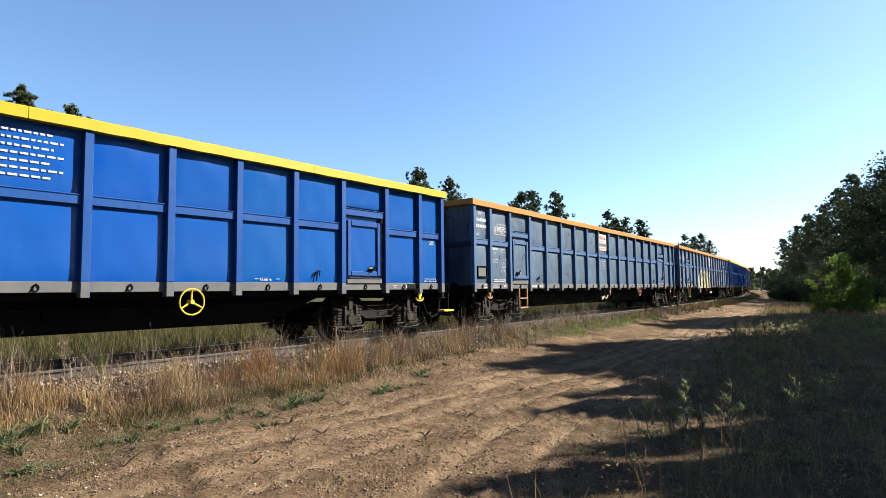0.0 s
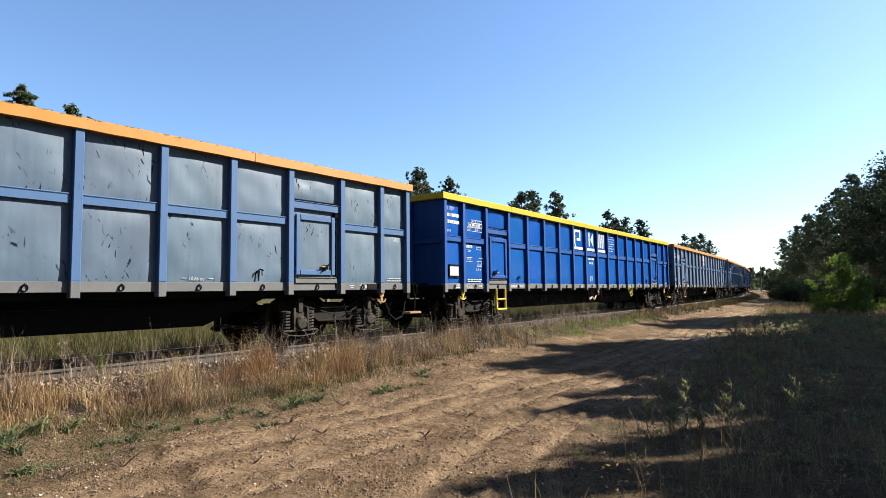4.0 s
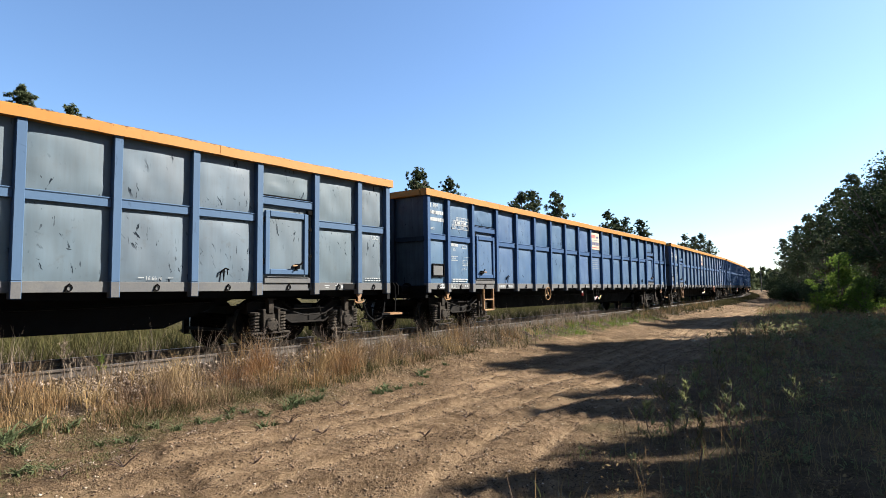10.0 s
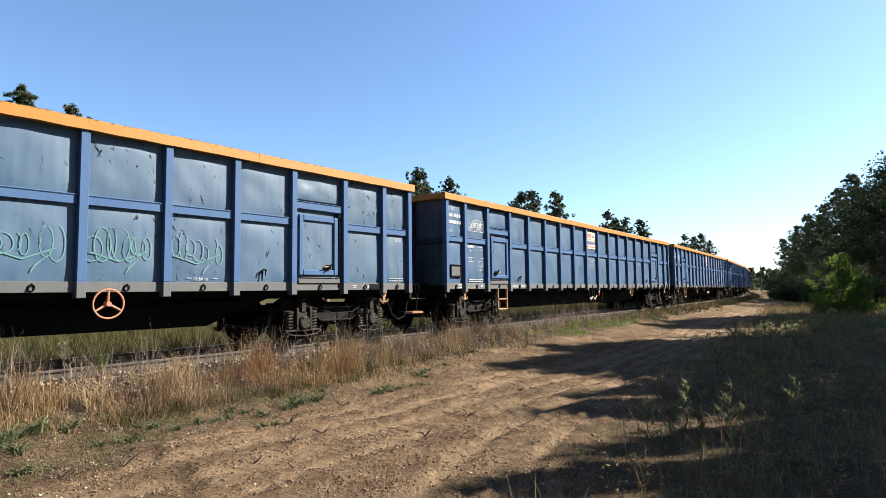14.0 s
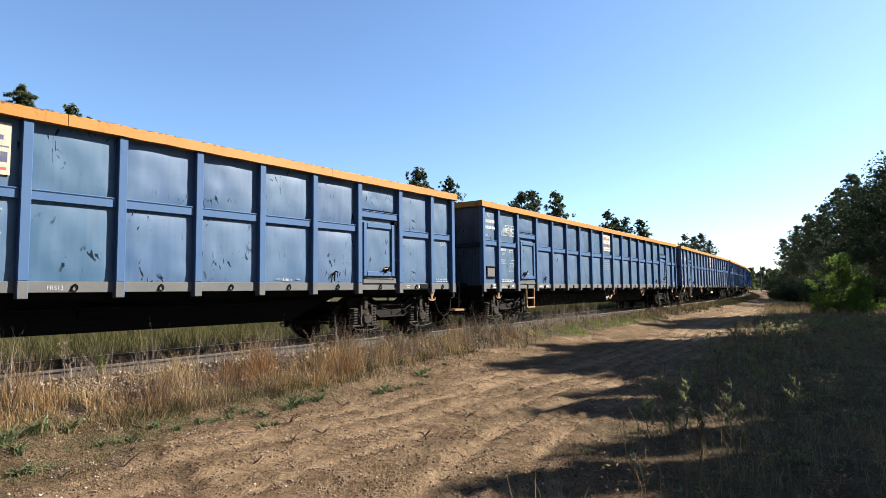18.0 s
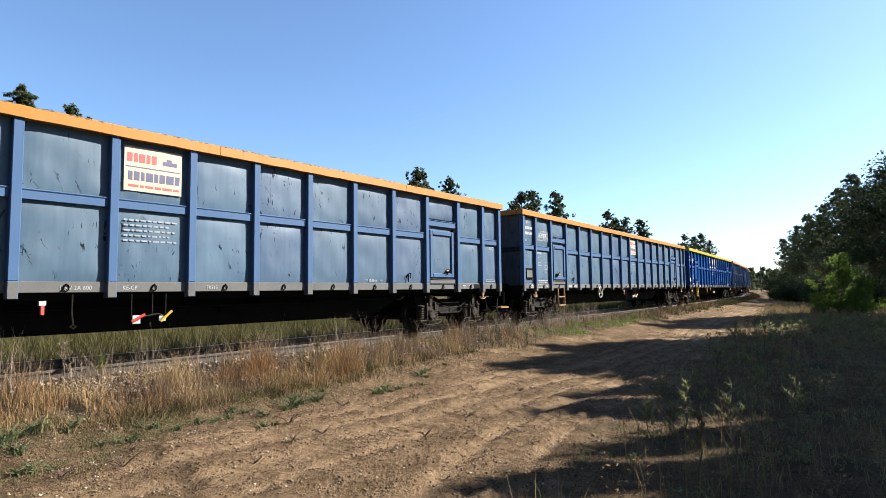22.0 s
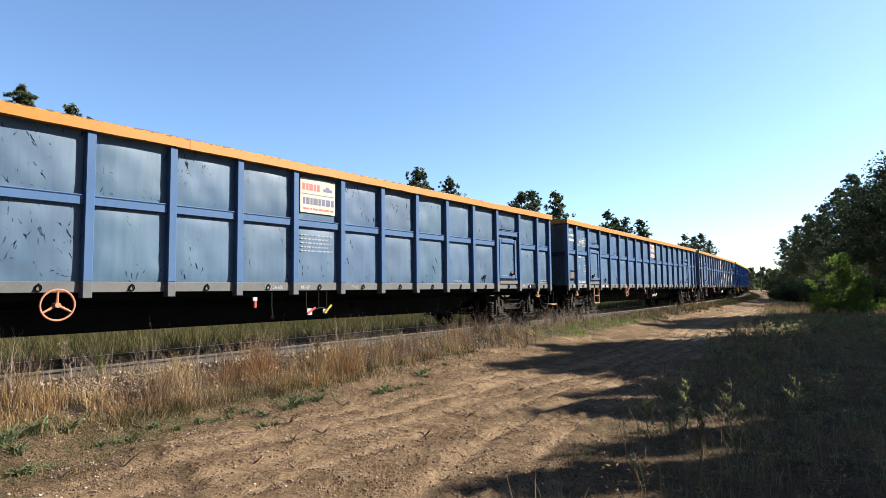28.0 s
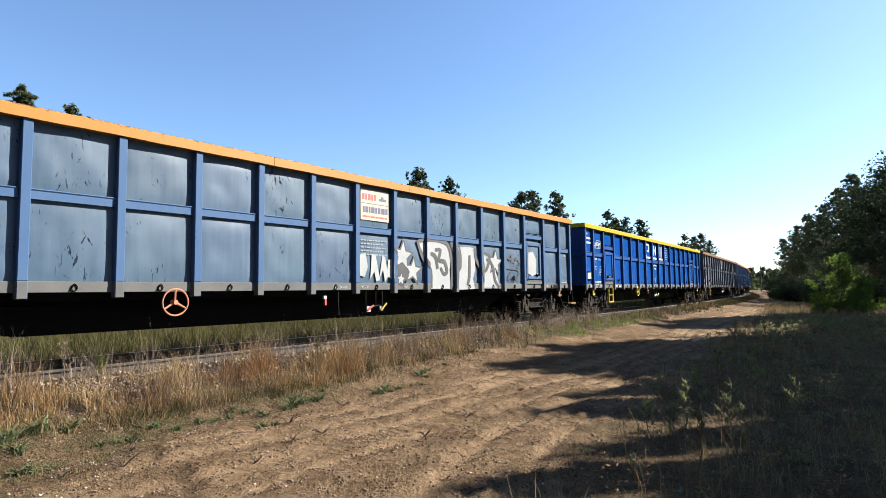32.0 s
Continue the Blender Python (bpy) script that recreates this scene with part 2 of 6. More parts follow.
def smooth(a, b, x):
    t = np.clip((x - a) / (b - a), 0, 1)
    return t * t * (3 - 2 * t)


def road_edges(s):
    """Offsets of the dirt road's edge beside the track and of its far edge."""
    return np.interp(s, [-20, 2, 3.4, 5.7, 7.5, 10, 14, 19, 23, 36, 60, 300], [4.8, 4.5, 3.5, 3.2, 2.7, 2.25, 2.4, 2.4, 2.1, 2.1, 2.3, 2.5]), np.interp(s, [-40, 3, 8, 14, 22, 45, 90, 300], [8.6, 8.1, 7.6, 6.7, 6.0, 4.9, 4.6, 4.6])


def zones(x, y):
    """Offset, and how far a place is sandy road and ballast, 0 to 1."""
    o, s = off_track(x, y)
    e0, e1 = road_edges(s)
    ragged = 0.35 * wave(x, y, 3, 2.4) + 0.15 * wave(x, y, 4, 0.6)
    sand = smooth(e0 - 0.15, e0 + 0.35, o + ragged) * (1 - smooth(e1 - 0.5, e1 + 0.3, o + 1.6 * ragged))
    ballast = 1 - smooth(1.9, 2.5, np.abs(o) + ragged * 0.6)
    return o, s, sand, ballast


RUTS = ((4.75, 0.17, 0.034), (6.1, 0.12, 0.044), (5.25, 0.10, 0.026), (6.75, 0.07, 0.034), (5.75, 0.07, 0.028), (4.3, 0.08, 0.02))


def rut_line(o, s, c):
    """How far a place lies from the wheel track that runs about c metres from the rails."""
    return o - c - 0.28 * np.sin(s * 0.21 + c) - 0.07 * np.sin(s * 0.9 + 2 * c) + 0.012 * np.minimum(s, 60) - 0.9 * (c > 6) * np.exp(-((s - 2.5) / 2.6) ** 2)


def gully(x, y, wide=1.0):
    """The washed-out gully that runs down from the verge over the road's edge, 0 to 1."""
    g, l = (x - 2.82) * 0.954 - (y - 5.5) * 0.30, (x - 2.82) * 0.30 + (y - 5.5) * 0.954
    return np.exp(-((g + 0.07 * np.sin(l * 4.1) + 0.03 * np.sin(l * 11)) / (0.075 * wide)) ** 2) * (1 - smooth(0.75, 1.35, np.abs(l)))


def worn(x, y, o, s):
    """Where wheels have smoothed the sand, 0 to 1."""
    out = 0.0
    for c, w, d in RUTS:
        out = np.maximum(out, np.exp(-(rut_line(o, s, c) / (1.25 * w)) ** 2) * np.clip(0.75 + 0.5 * wave(x, y, 25, 3.0), 0, 1))
    return out


def ground_height(x, y, fine=True):
    o, s, sand, ballast = zones(x, y)
    a = np.abs(o)
    low = -0.56 + 0.14 * smooth(6, 45, s)
    z = np.interp(a, [0, 0.6, 0.69, 0.82, 0.95, 1.5, 2.3, 3.3], [0.04, 0.04, 0.16, 0.16, 0.03, 0.02, 0.55, 1.0])
    z = -0.10 * (1 - z) + z * low
    z = z + 0.10 * smooth(8.5, 14, o) * (1 + wave(x, y, 9, 9.0)) + 0.18 * smooth(4, 20, -o) * wave(x, y, 11, 14)
    z = z + 0.03 * wave(x, y, 5, 3.0) * smooth(2.0, 3.5, a)
    if fine:
        near = np.exp(-np.maximum(np.hypot(x - 5, y - 5) - 6, 0) / 9)
        rut = 0
        for c, w, d in RUTS:
            line = rut_line(o, s, c)
            rut = rut - d * np.exp(-(line / w) ** 2) + 0.45 * d * np.exp(-((np.abs(line) - 1.9 * w) / (0.6 * w)) ** 2)
        z = z + sand * rut
        z = z + sand * near * (0.020 * wave(x, y, 21, 0.45) + 0.014 * wave(x, y, 22, 0.21)) + 0.012 * near * (1 - sand) * wave(x, y, 23, 0.35)
        z = z - 0.05 * gully(x, y) + 0.02 * near * gully(x, y, 3.0) * wave(x, y, 24, 0.16)
    return z


def ground_material():
    n = Nodes("soil_sand_and_ballast")
    v = n.coords("Object", shift=False)

    def laid(name):
        at = n.add("Attribute")
        at.attribute_name = name
        return at.outputs["Fac"]
    sand, gravel, tracks, gully_dark, turf = laid("sand"), laid("gravel"), laid("worn"), laid("gully_dark"), laid("turf")
    big, mid, fine, grit = n.noise(v, 0.6, 5), n.noise(v, 3.5, 6, 0.62), n.noise(v, 26, 6, 0.76), n.noise(v, 85, 4, 0.75)
    clod = n.noise(v, 11, 5, 0.7)
    rough = n.ramp(n.math("ADD", n.noise(v, 1.4, 4), n.math("MULTIPLY", tracks, -0.22)), 0.36, 0.60)
    c_sand = n.mix(n.ramp(mid, 0.35, 0.68), (0.130, 0.085, 0.048), (0.202, 0.138, 0.083))
    c_sand = n.mix(n.ramp(big, 0.52, 0.70, 0, 0.5), c_sand, (0.108, 0.072, 0.041))
    c_sand = n.mix(n.math("MULTIPLY", n.ramp(clod, 0.55, 0.64, 0, 0.75), rough), c_sand, (0.062, 0.038, 0.022))
    c_sand = n.mix(n.math("MULTIPLY", n.ramp(fine, 0.525, 0.585, 0, 0.9), rough), c_sand, (0.034, 0.0215, 0.0125))
    c_sand = n.mix(n.ramp(tracks, 0.25, 0.9, 0, 0.5), c_sand, (0.220, 0.151, 0.091))
    c_sand = n.mix(n.ramp(grit, 0.61, 0.67, 0, 0.7), c_sand, (0.24, 0.185, 0.132))
    c_soil = n.mix(n.ramp(mid, 0.35, 0.65), (0.085, 0.056, 0.033), (0.150, 0.100, 0.058))
    c_soil = n.mix(n.ramp(fine, 0.53, 0.62, 0, 0.75), c_soil, (0.024, 0.016, 0.010))
    c_soil = n.mix(n.ramp(big, 0.50, 0.68, 0, 0.4), c_soil, (0.03865, 0.04666, 0.01637))
    c_soil = n.mix(n.ramp(grit, 0.60, 0.66, 0, 0.8), c_soil, (0.26, 0.205, 0.15))
    c_soil = n.mix(n.math("MULTIPLY", turf, 0.8), c_soil, n.mix(mid, (0.030, 0.032, 0.012), (0.060, 0.054, 0.024)))
    vor = n.add("TexVoronoi", Vector=v, Scale=22.0)
    c_grav = n.mix(n.ramp(vor.outputs["Distance"], 0.1, 0.55), n.mix(vor.outputs["Color"], (0.05565, 0.0429, 0.03348), (0.09276, 0.07451, 0.06026)), (0.03865, 0.03011, 0.02231))
    c = n.mix(sand, c_soil, c_sand)
    c = n.mix(gravel, c, c_grav)
    # a darker brown along the line of the gully
    c = n.mix(n.ramp(gully_dark, 0.3, 1.0, 0, 0.6), c, (0.040, 0.026, 0.016))
    lumps = n.math("ADD", n.math("MULTIPLY", clod, 1.9), n.math("ADD", n.math("MULTIPLY", fine, 1.5), n.math("MULTIPLY", grit, 0.7)))
    n.bump(n.math("ADD", n.math("MULTIPLY", mid, 1.6), n.math("MULTIPLY", lumps, n.ramp(rough, 0, 1, 0.35, 1.0))), 1.0, 0.10)
    return n.done(c, 0.95, 0.0, 0.04)


def spaced(fine0, fine1, step, low, high, grow=1.16):
    a = list(np.arange(fine0, fine1, step))
    d, x = step, fine1
    while x < high:
        a.append(x)
        d *= grow
        x += d
    a.append(high)
    d, x = step, fine0
    while x > low:
        d *= grow
        x -= d
        a.insert(0, max(x, low))
    return np.array(a)


def build_ground():
    gx, gy = spaced(-0.5, 22.0, 0.07, -1500, 3000, 1.05), spaced(0.8, 9.0, 0.07, -1500, 2500, 1.06)
    X, Y = np.meshgrid(gx, gy, indexing="ij")
    x, y = X.ravel(), Y.ravel()
    z = ground_height(x, y)
    o, s, sand, ballast = zones(x, y)
    wear = worn(x, y, o, s) * sand
    ny = len(gy)
    i, j = np.meshgrid(np.arange(len(gx) - 1), np.arange(ny - 1), indexing="ij")
    a = (i * ny + j).ravel()
    quads = np.stack([a, a + ny, a + ny + 1, a + 1], 1)
    qs, qb = sand[quads].mean(1), ballast[quads].mean(1)
    kind = np.where(qb > 0.5, 2, np.where(qs > 0.5, 1, 0))
    mat = ground_material()
    for k, name, label in ((0, "ground", "dry grassy soil sloping beside the railway line"), (1, "road", "rutted dirt road of pale brown sand with pebbles"), (2, "track_bed", "weedy ballast bed of brownish broken stone")):
        q = quads[kind == k]
        used, inv = np.unique(q, return_inverse=True)
        me = bpy.data.meshes.new(name)
        me.from_pydata(np.stack([x[used], y[used], z[used]], 1).tolist(), [], inv.reshape(-1, 4).tolist())
        for nm, val in (("sand", sand), ("gravel", ballast), ("worn", wear), ("gully_dark", gully(x, y, 1.3)), ("turf", smooth(1.8, 3.0, -o))):
            at = me.attributes.new(nm, "FLOAT", "POINT")
            at.data.foreach_set("value", val[used].astype(np.float32))
        me.polygons.foreach_set("use_smooth", [True] * len(me.polygons))
        me.materials.append(mat)
        tagged(new(name, me), label, name.replace("_", " "), kind="structure")


build_ground()


# ---- rails and sleepers ----
def build_track():
    track = tagged(new("railway_track"), "single railway track with worn steel rails on concrete sleepers", "railway track", kind="structure")
    prof = [(-0.075, -0.172), (0.075, -0.172), (0.075, -0.155), (0.012, -0.135), (0.010, -0.045), (0.036, -0.034), (0.036, -0.008), (0.026, 0.0), (-0.026, 0.0), (-0.036, -0.008), (-0.036, -0.034), (-0.010, -0.045), (-0.012, -0.135), (-0.075, -0.155)]
    ss = np.concatenate([np.arange(S_LOW, -20, 4), np.arange(-20, 120, 1.0), np.arange(120, S_HIGH, 4)])
    for side in (0.7535, -0.7535):
        b = Build()
        n = len(prof)
        for s in ss:
            for u, w in prof:
                x, y, h = on_track(s, side + u)
                b.v.append((x, y, w))
        for i in range(len(ss) - 1):
            for k in range(n):
                b.f.append((i * n + k, i * n + (k + 1) % n, (i + 1) * n + (k + 1) % n, (i + 1) * n + k))
                b.s.append(1 if k == 7 else 0)
        part("rail", b.mesh("rail", [M_RAIL, M_RAILTOP]), track, label="rusty steel rail with a polished head")
    poly = [(-1.3, -0.34), (1.3, -0.34), (1.3, -0.20), (0.95, -0.172), (0.55, -0.172), (0.35, -0.20), (-0.35, -0.20), (-0.55, -0.172), (-0.95, -0.172), (-1.3, -0.20)]
    me = Build().prism([(a, c) for a, c in poly], -0.13, 0.13, axis="y").mesh("sleeper", M_SLEEPER, 0.012)
    for k in range(250):
        x, y, h = on_track(-24 + k * 0.6)
        part("sleeper", me, track, turn=Matrix.Translation((x, y, -0.002)) @ Matrix.Rotation(h + math.pi / 2, 4, "Z"))
    b = Build()
    for s in list(np.arange(S_LOW, -24.4, 0.6)) + list(np.arange(126.0, S_HIGH - 1, 0.6)):
        x, y, h = on_track(s)
        c, w = math.cos(h), math.sin(h)
        v = [(x + c * u - w * q, y + w * u + c * q, z) for u in (-0.13, 0.13) for q in (-1.3, 1.3) for z in (-0.34, -0.176)]
        b.add(v, [(0, 1, 3, 2), (4, 6, 7, 5), (0, 4, 5, 1), (2, 3, 7, 6), (1, 5, 7, 3)])
    tagged(part("sleeper_row", b.mesh("sleeper_row", M_SLEEPER), track), "far row of concrete sleepers", kind="stuff")


build_track()
# ---- the freight train ----
LONG, LOB, PIVOT, WHEEL_R = 20.46, 21.70, 8.33, 0.46
BAYS = [0.823, 1.114, 1.243] + [1.165] * 12 + [1.243, 1.114, 0.823]
POSTS = [sum(BAYS[:i]) - sum(BAYS) / 2 for i in range(19)]
FACE, POST_Y = -1.402, -1.502
Z_FOOT, Z_SILL0, Z_SILL1, Z_MID0, Z_MID1, Z_TOP = 0.988, 1.065, 1.215, 2.26, 2.40, 3.29
MARK_Y, SILL_Y = FACE - 0.024, FACE - 0.037


def panel_mesh(w, h, mat, swell=0.016, dents=0):
    """A sheet of steel between two posts, swollen a little by the load and dented; origin at the middle of its foot."""
    n = 12
    r = random.Random(dents * 13 + 5)
    hits = [(r.uniform(-0.9, 0.9), r.uniform(-0.9, 0.95), r.uniform(0.12, 0.4), r.uniform(-0.009, 0.012)) for _ in range(7 if dents else 0)]
    b = Build()
    v = []
    for i in range(n + 1):
        for j in range(n + 1):
            u, t = i / n * 2 - 1, j / n * 2 - 1
            d = swell * (1 - u ** 4) * (1 - t ** 4) + 0.004 * math.sin(5 * u + 3 * t) * (1 - u * u) * (1 - t * t)
            for hu, ht, hr, hd in hits:
                d += hd * math.exp(-((u - hu) ** 2 + (t - ht) ** 2) / hr ** 2) * (1 - u ** 6) * (1 - t ** 8)
            v.append((u * w / 2, -min(max(d, -0.0005), 0.0215), (t + 1) * h / 2))
    f = [(i * (n + 1) + j, (i + 1) * (n + 1) + j, (i + 1) * (n + 1) + j + 1, i * (n + 1) + j + 1) for i in range(n) for j in range(n)]
    b.add(v, f)
    b.box(-w / 2, w / 2, 0.001, 0.03, 0, h)
    me = b.mesh("panel", mat)
    me.polygons.foreach_set("use_smooth", [k < n * n for k in range(len(me.polygons))])
    return me


def text_mesh(string, size):
    """Outlines of a string as flat faces: vertices in x and z, and faces."""
    def make():
        cu = bpy.data.curves.new("lettering", "FONT")
        cu.body, cu.size, cu.resolution_u = string, size, 2
        ob = new("lettering", cu)
        dg = bpy.context.evaluated_depsgraph_get()
        me = bpy.data.meshes.new_from_object(ob.evaluated_get(dg))
        out = [(v.co.x, v.co.y) for v in me.vertices], [tuple(p.vertices) for p in me.polygons]
        bpy.data.objects.remove(ob)
        bpy.data.meshes.remove(me)
        bpy.data.curves.remove(cu)
        return out
    return cached(("text", string, size), make)


def marks(key, mat, words=(), bars=(), y=MARK_Y):
    """Painted lettering and bars as one flat mesh that lies on the steel."""
    def make():
        b = Build()
        for string, x, z, size, *tight in words:
            v, f = text_mesh(string, size)
            k = tight[0] if tight else 0.9
            b.add([(x + px * k, y, z + pz) for px, pz in v], f)
        for x0, z0, x1, z1 in bars:
            b.add([(x0, y, z0), (x1, y, z0), (x1, y, z1), (x0, y, z1)], [(0, 1, 2, 3)])
        me = bpy.data.meshes.new("marks")
        me.from_pydata(b.v, [], b.f)
        me.materials.append(mat)
        return me
    return cached(("marks", key), make)


def frame_bars(x0, z0, x1, z1, w=0.012):
    return [(x0, z0, x1, z0 + w), (x0, z1 - w, x1, z1), (x0, z0, x0 + w, z1), (x1 - w, z0, x1, z1)]


def word_bars(seed, x0, x1, z, h, mean=0.13, gap=0.03):
    """A line of writing that cannot be read, as short bars."""
    r, out, x = random.Random(seed), [], x0
    while x < x1 - 0.03:
        w = min(mean * r.uniform(0.5, 1.5), x1 - x)
        out.append((x, z, x + w, z + h))
        x += w + gap
    return out


def ribbon(b, pts, w, y, slot=0):
    """A painted stroke of even width along points in x and z."""
    pts = [Vector(p) for p in pts]
    v = []
    for i, p in enumerate(pts):
        d = (pts[min(i + 1, len(pts) - 1)] - pts[max(i - 1, 0)]).normalized()
        k = w / 2 * (0.75 + 0.25 * math.sin(math.pi * i / (len(pts) - 1)))
        n = Vector((-d.y, d.x)) * k
        v += [(p.x + n.x, y, p.y + n.y), (p.x - n.x, y, p.y - n.y)]
    b.add(v, [(2 * i, 2 * i + 1, 2 * i + 3, 2 * i + 2) for i in range(len(pts) - 1)], slot)


def arc(cx, cz, rx, rz, a0, a1, n=10):
    return [(cx + rx * math.cos(radians(a0 + (a1 - a0) * i / n)), cz + rz * math.sin(radians(a0 + (a1 - a0) * i / n))) for i in range(n + 1)]


def flat(b, poly, y, slot=0):
    b.add([(x, y, z) for x, z in poly], [tuple(range(len(poly)))], slot)


def raw_mesh(b, name, mats):
    me = bpy.data.meshes.new(name)
    me.from_pydata(b.v, [], b.f)
    me.polygons.foreach_set("material_index", b.s)
    for m in mats:
        me.materials.append(m)
    return me


def door_parts(wagon, x, flip, look_of):
    """A side door: leaf with a raised frame, locking rod, hinges, handle and the plate below it."""
    leaf = part("door", cached(("leaf", look_of["mat"].name), lambda: panel_mesh(0.80, 1.02, look_of["mat"], 0.006)), wagon, (x + 0.03 * flip, FACE - 0.035, 1.40), "closed steel side door", look_of["panel"])
    b = Build()
    for x0, x1, z0, z1 in ((-0.47, -0.37, -0.05, 1.08), (0.37, 0.47, -0.05, 1.08), (-0.37, 0.37, 0.97, 1.08), (-0.37, 0.37, -0.05, 0.05)):
        b.box(x0, x1, -0.04, 0.02, z0, z1)
    part("door_frame", cached("door_frame", lambda: b.mesh("door_frame", M_POST, 0.012)), leaf, color=look_of["post"])
    part("locking_bar", cached("locking_bar", lambda: Build().tube([(0, 0, -0.30), (0, 0, 1.14)], 0.016).box(-0.03, 0.03, -0.03, 0.04, 0.25, 0.31).box(-0.03, 0.03, -0.03, 0.04, 0.75, 0.81).box(-0.05, 0.05, -0.03, 0.05, 1.06, 1.14).mesh("locking_bar", M_BLACK)), leaf, (-0.52 * flip, 0.0, 0.02), "black locking rod")
    for hz in (0.18, 0.92):
        part("hinge", cached("hinge", lambda: Build().box(-0.05, 0.05, -0.02, 0.03, -0.05, 0.05).tube([(-0.02, -0.03, -0.06), (-0.02, -0.03, 0.06)], 0.018).mesh("hinge", M_BLACK)), leaf, (0.51 * flip, 0, hz))
    h = Build().tube([(-0.16, -0.06, 0.0), (0.0, -0.07, 0.02), (0.10, -0.06, 0.10)], 0.016, 6).box(-0.04, 0.04, -0.06, 0.0, -0.03, 0.06).tube([(-0.02, -0.07, 0.0), (-0.09, -0.05, -0.07)], 0.012, 6)
    part("handle", cached("handle", lambda: h.mesh("handle", M_BLACK)), leaf, (-0.22 * flip, -0.01, 0.09), "black locking handle")
    part("grip", cached("grip", lambda: Build().box(-0.05, 0.07, -0.08, -0.05, -0.015, 0.02).mesh("grip", M_ORANGE, 0.008)), leaf, (-0.13 * flip, -0.01, 0.11), "orange hand grip")
    part("threshold", cached("threshold", lambda: Build().box(-0.50, 0.50, -0.03, 0.03, 0.0, 0.09).box(-0.46, 0.46, -0.05, 0.0, 0.10, 0.115).mesh("threshold", M_FOOT, 0.008)), wagon, (x, FACE - 0.03, 1.20), "grey plate below the door")


def bogie_mesh():
    b = Build()
    side = [(-1.28, 0.66), (-1.28, 0.86), (-0.62, 0.86), (-0.40, 0.72), (0.40, 0.72), (0.62, 0.86), (1.28, 0.86), (1.28, 0.66), (0.66, 0.64), (0.40, 0.46), (-0.40, 0.46), (-0.66, 0.64)]
    for y in (-1.04, 0.96):
        b.prism(side, y, y + 0.08)
    # flanges that stand out from the side frames
    for y0, y1 in ((-1.13, -1.04), (1.04, 1.13)):
        for (xa, za), (xb, zb) in (((-1.28, 0.66), (-0.66, 0.64)), ((-0.66, 0.64), (-0.40, 0.46)), ((-0.40, 0.46), (0.40, 0.46)), ((0.40, 0.46), (0.66, 0.64)), ((0.66, 0.64), (1.28, 0.66)), ((-0.62, 0.86), (-0.40, 0.72)), ((-0.40, 0.72), (0.40, 0.72)), ((0.40, 0.72), (0.62, 0.86))):
            b.prism([(xa, za), (xb, zb), (xb, zb + 0.03), (xa, za + 0.03)], y0, y1)
    b.box(-0.22, 0.22, -0.98, 0.98, 0.52, 0.80)
    b.lathe([(0.24, 0.80), (0.22, 0.95)], 14, "z")
    for x in (-1.26, 1.20):
        b.box(x, x + 0.07, -1.0, 1.0, 0.66, 0.80)
    # brake beams and shoes
    for x in (-0.38, 0.38, -1.44, 1.44):
        b.tube([(x, -0.85, 0.38), (x, 0.85, 0.38)], 0.035, 6)
        for y in (-0.80, 0.72):
            b.box(x - 0.05, x + 0.05, y, y + 0.08, 0.28, 0.62)
    # wires and pipes along the near side
    b.tube([(-0.9, -1.16, 0.80), (-0.5, -1.18, 0.70), (-0.1, -1.17, 0.60), (0.35, -1.18, 0.62), (0.7, -1.17, 0.78)], 0.014, 5)
    b.tube([(0.2, -1.15, 0.92), (0.26, -1.19, 0.62), (0.36, -1.19, 0.56), (0.42, -1.18, 0.66)], 0.014, 5)
    return b.mesh("bogie", M_BOGIE, 0.008)


def wheelset_mesh():
    b = Build()
    for s in (-1, 1):
        y = 0.75 * s
        rows = [(0.09, -0.09), (0.12, -0.07), (0.16, -0.03), (0.36, -0.012), (0.385, -0.06), (WHEEL_R, -0.065), (WHEEL_R + 0.004, 0.045), (WHEEL_R + 0.03, 0.055), (WHEEL_R + 0.028, 0.07), (0.39, 0.07), (0.37, 0.02), (0.16, 0.04), (0.12, 0.09), (0.09, 0.09)]
        b.lathe([(r, y - s * h) for r, h in rows], 28, "y")
        b.s[-(len(rows) - 1) * 28 - 2:] = [1 if 5 * 28 <= k < 6 * 28 else 0 for k in range((len(rows) - 1) * 28 + 2)]
    b.lathe([(0.08, -1.0), (0.08, 1.0)], 12, "y")
    for s in (-1, 1):
        for a in range(0, 360, 45):
            c, w = math.cos(radians(a)), math.sin(radians(a))
            b.box(0.27 * c - 0.025, 0.27 * c + 0.025, 0.75 * s - 0.04, 0.75 * s + 0.04, 0.27 * w - 0.025, 0.27 * w + 0.025)
    return b.mesh("wheelset", [M_BOGIE, M_TREAD])


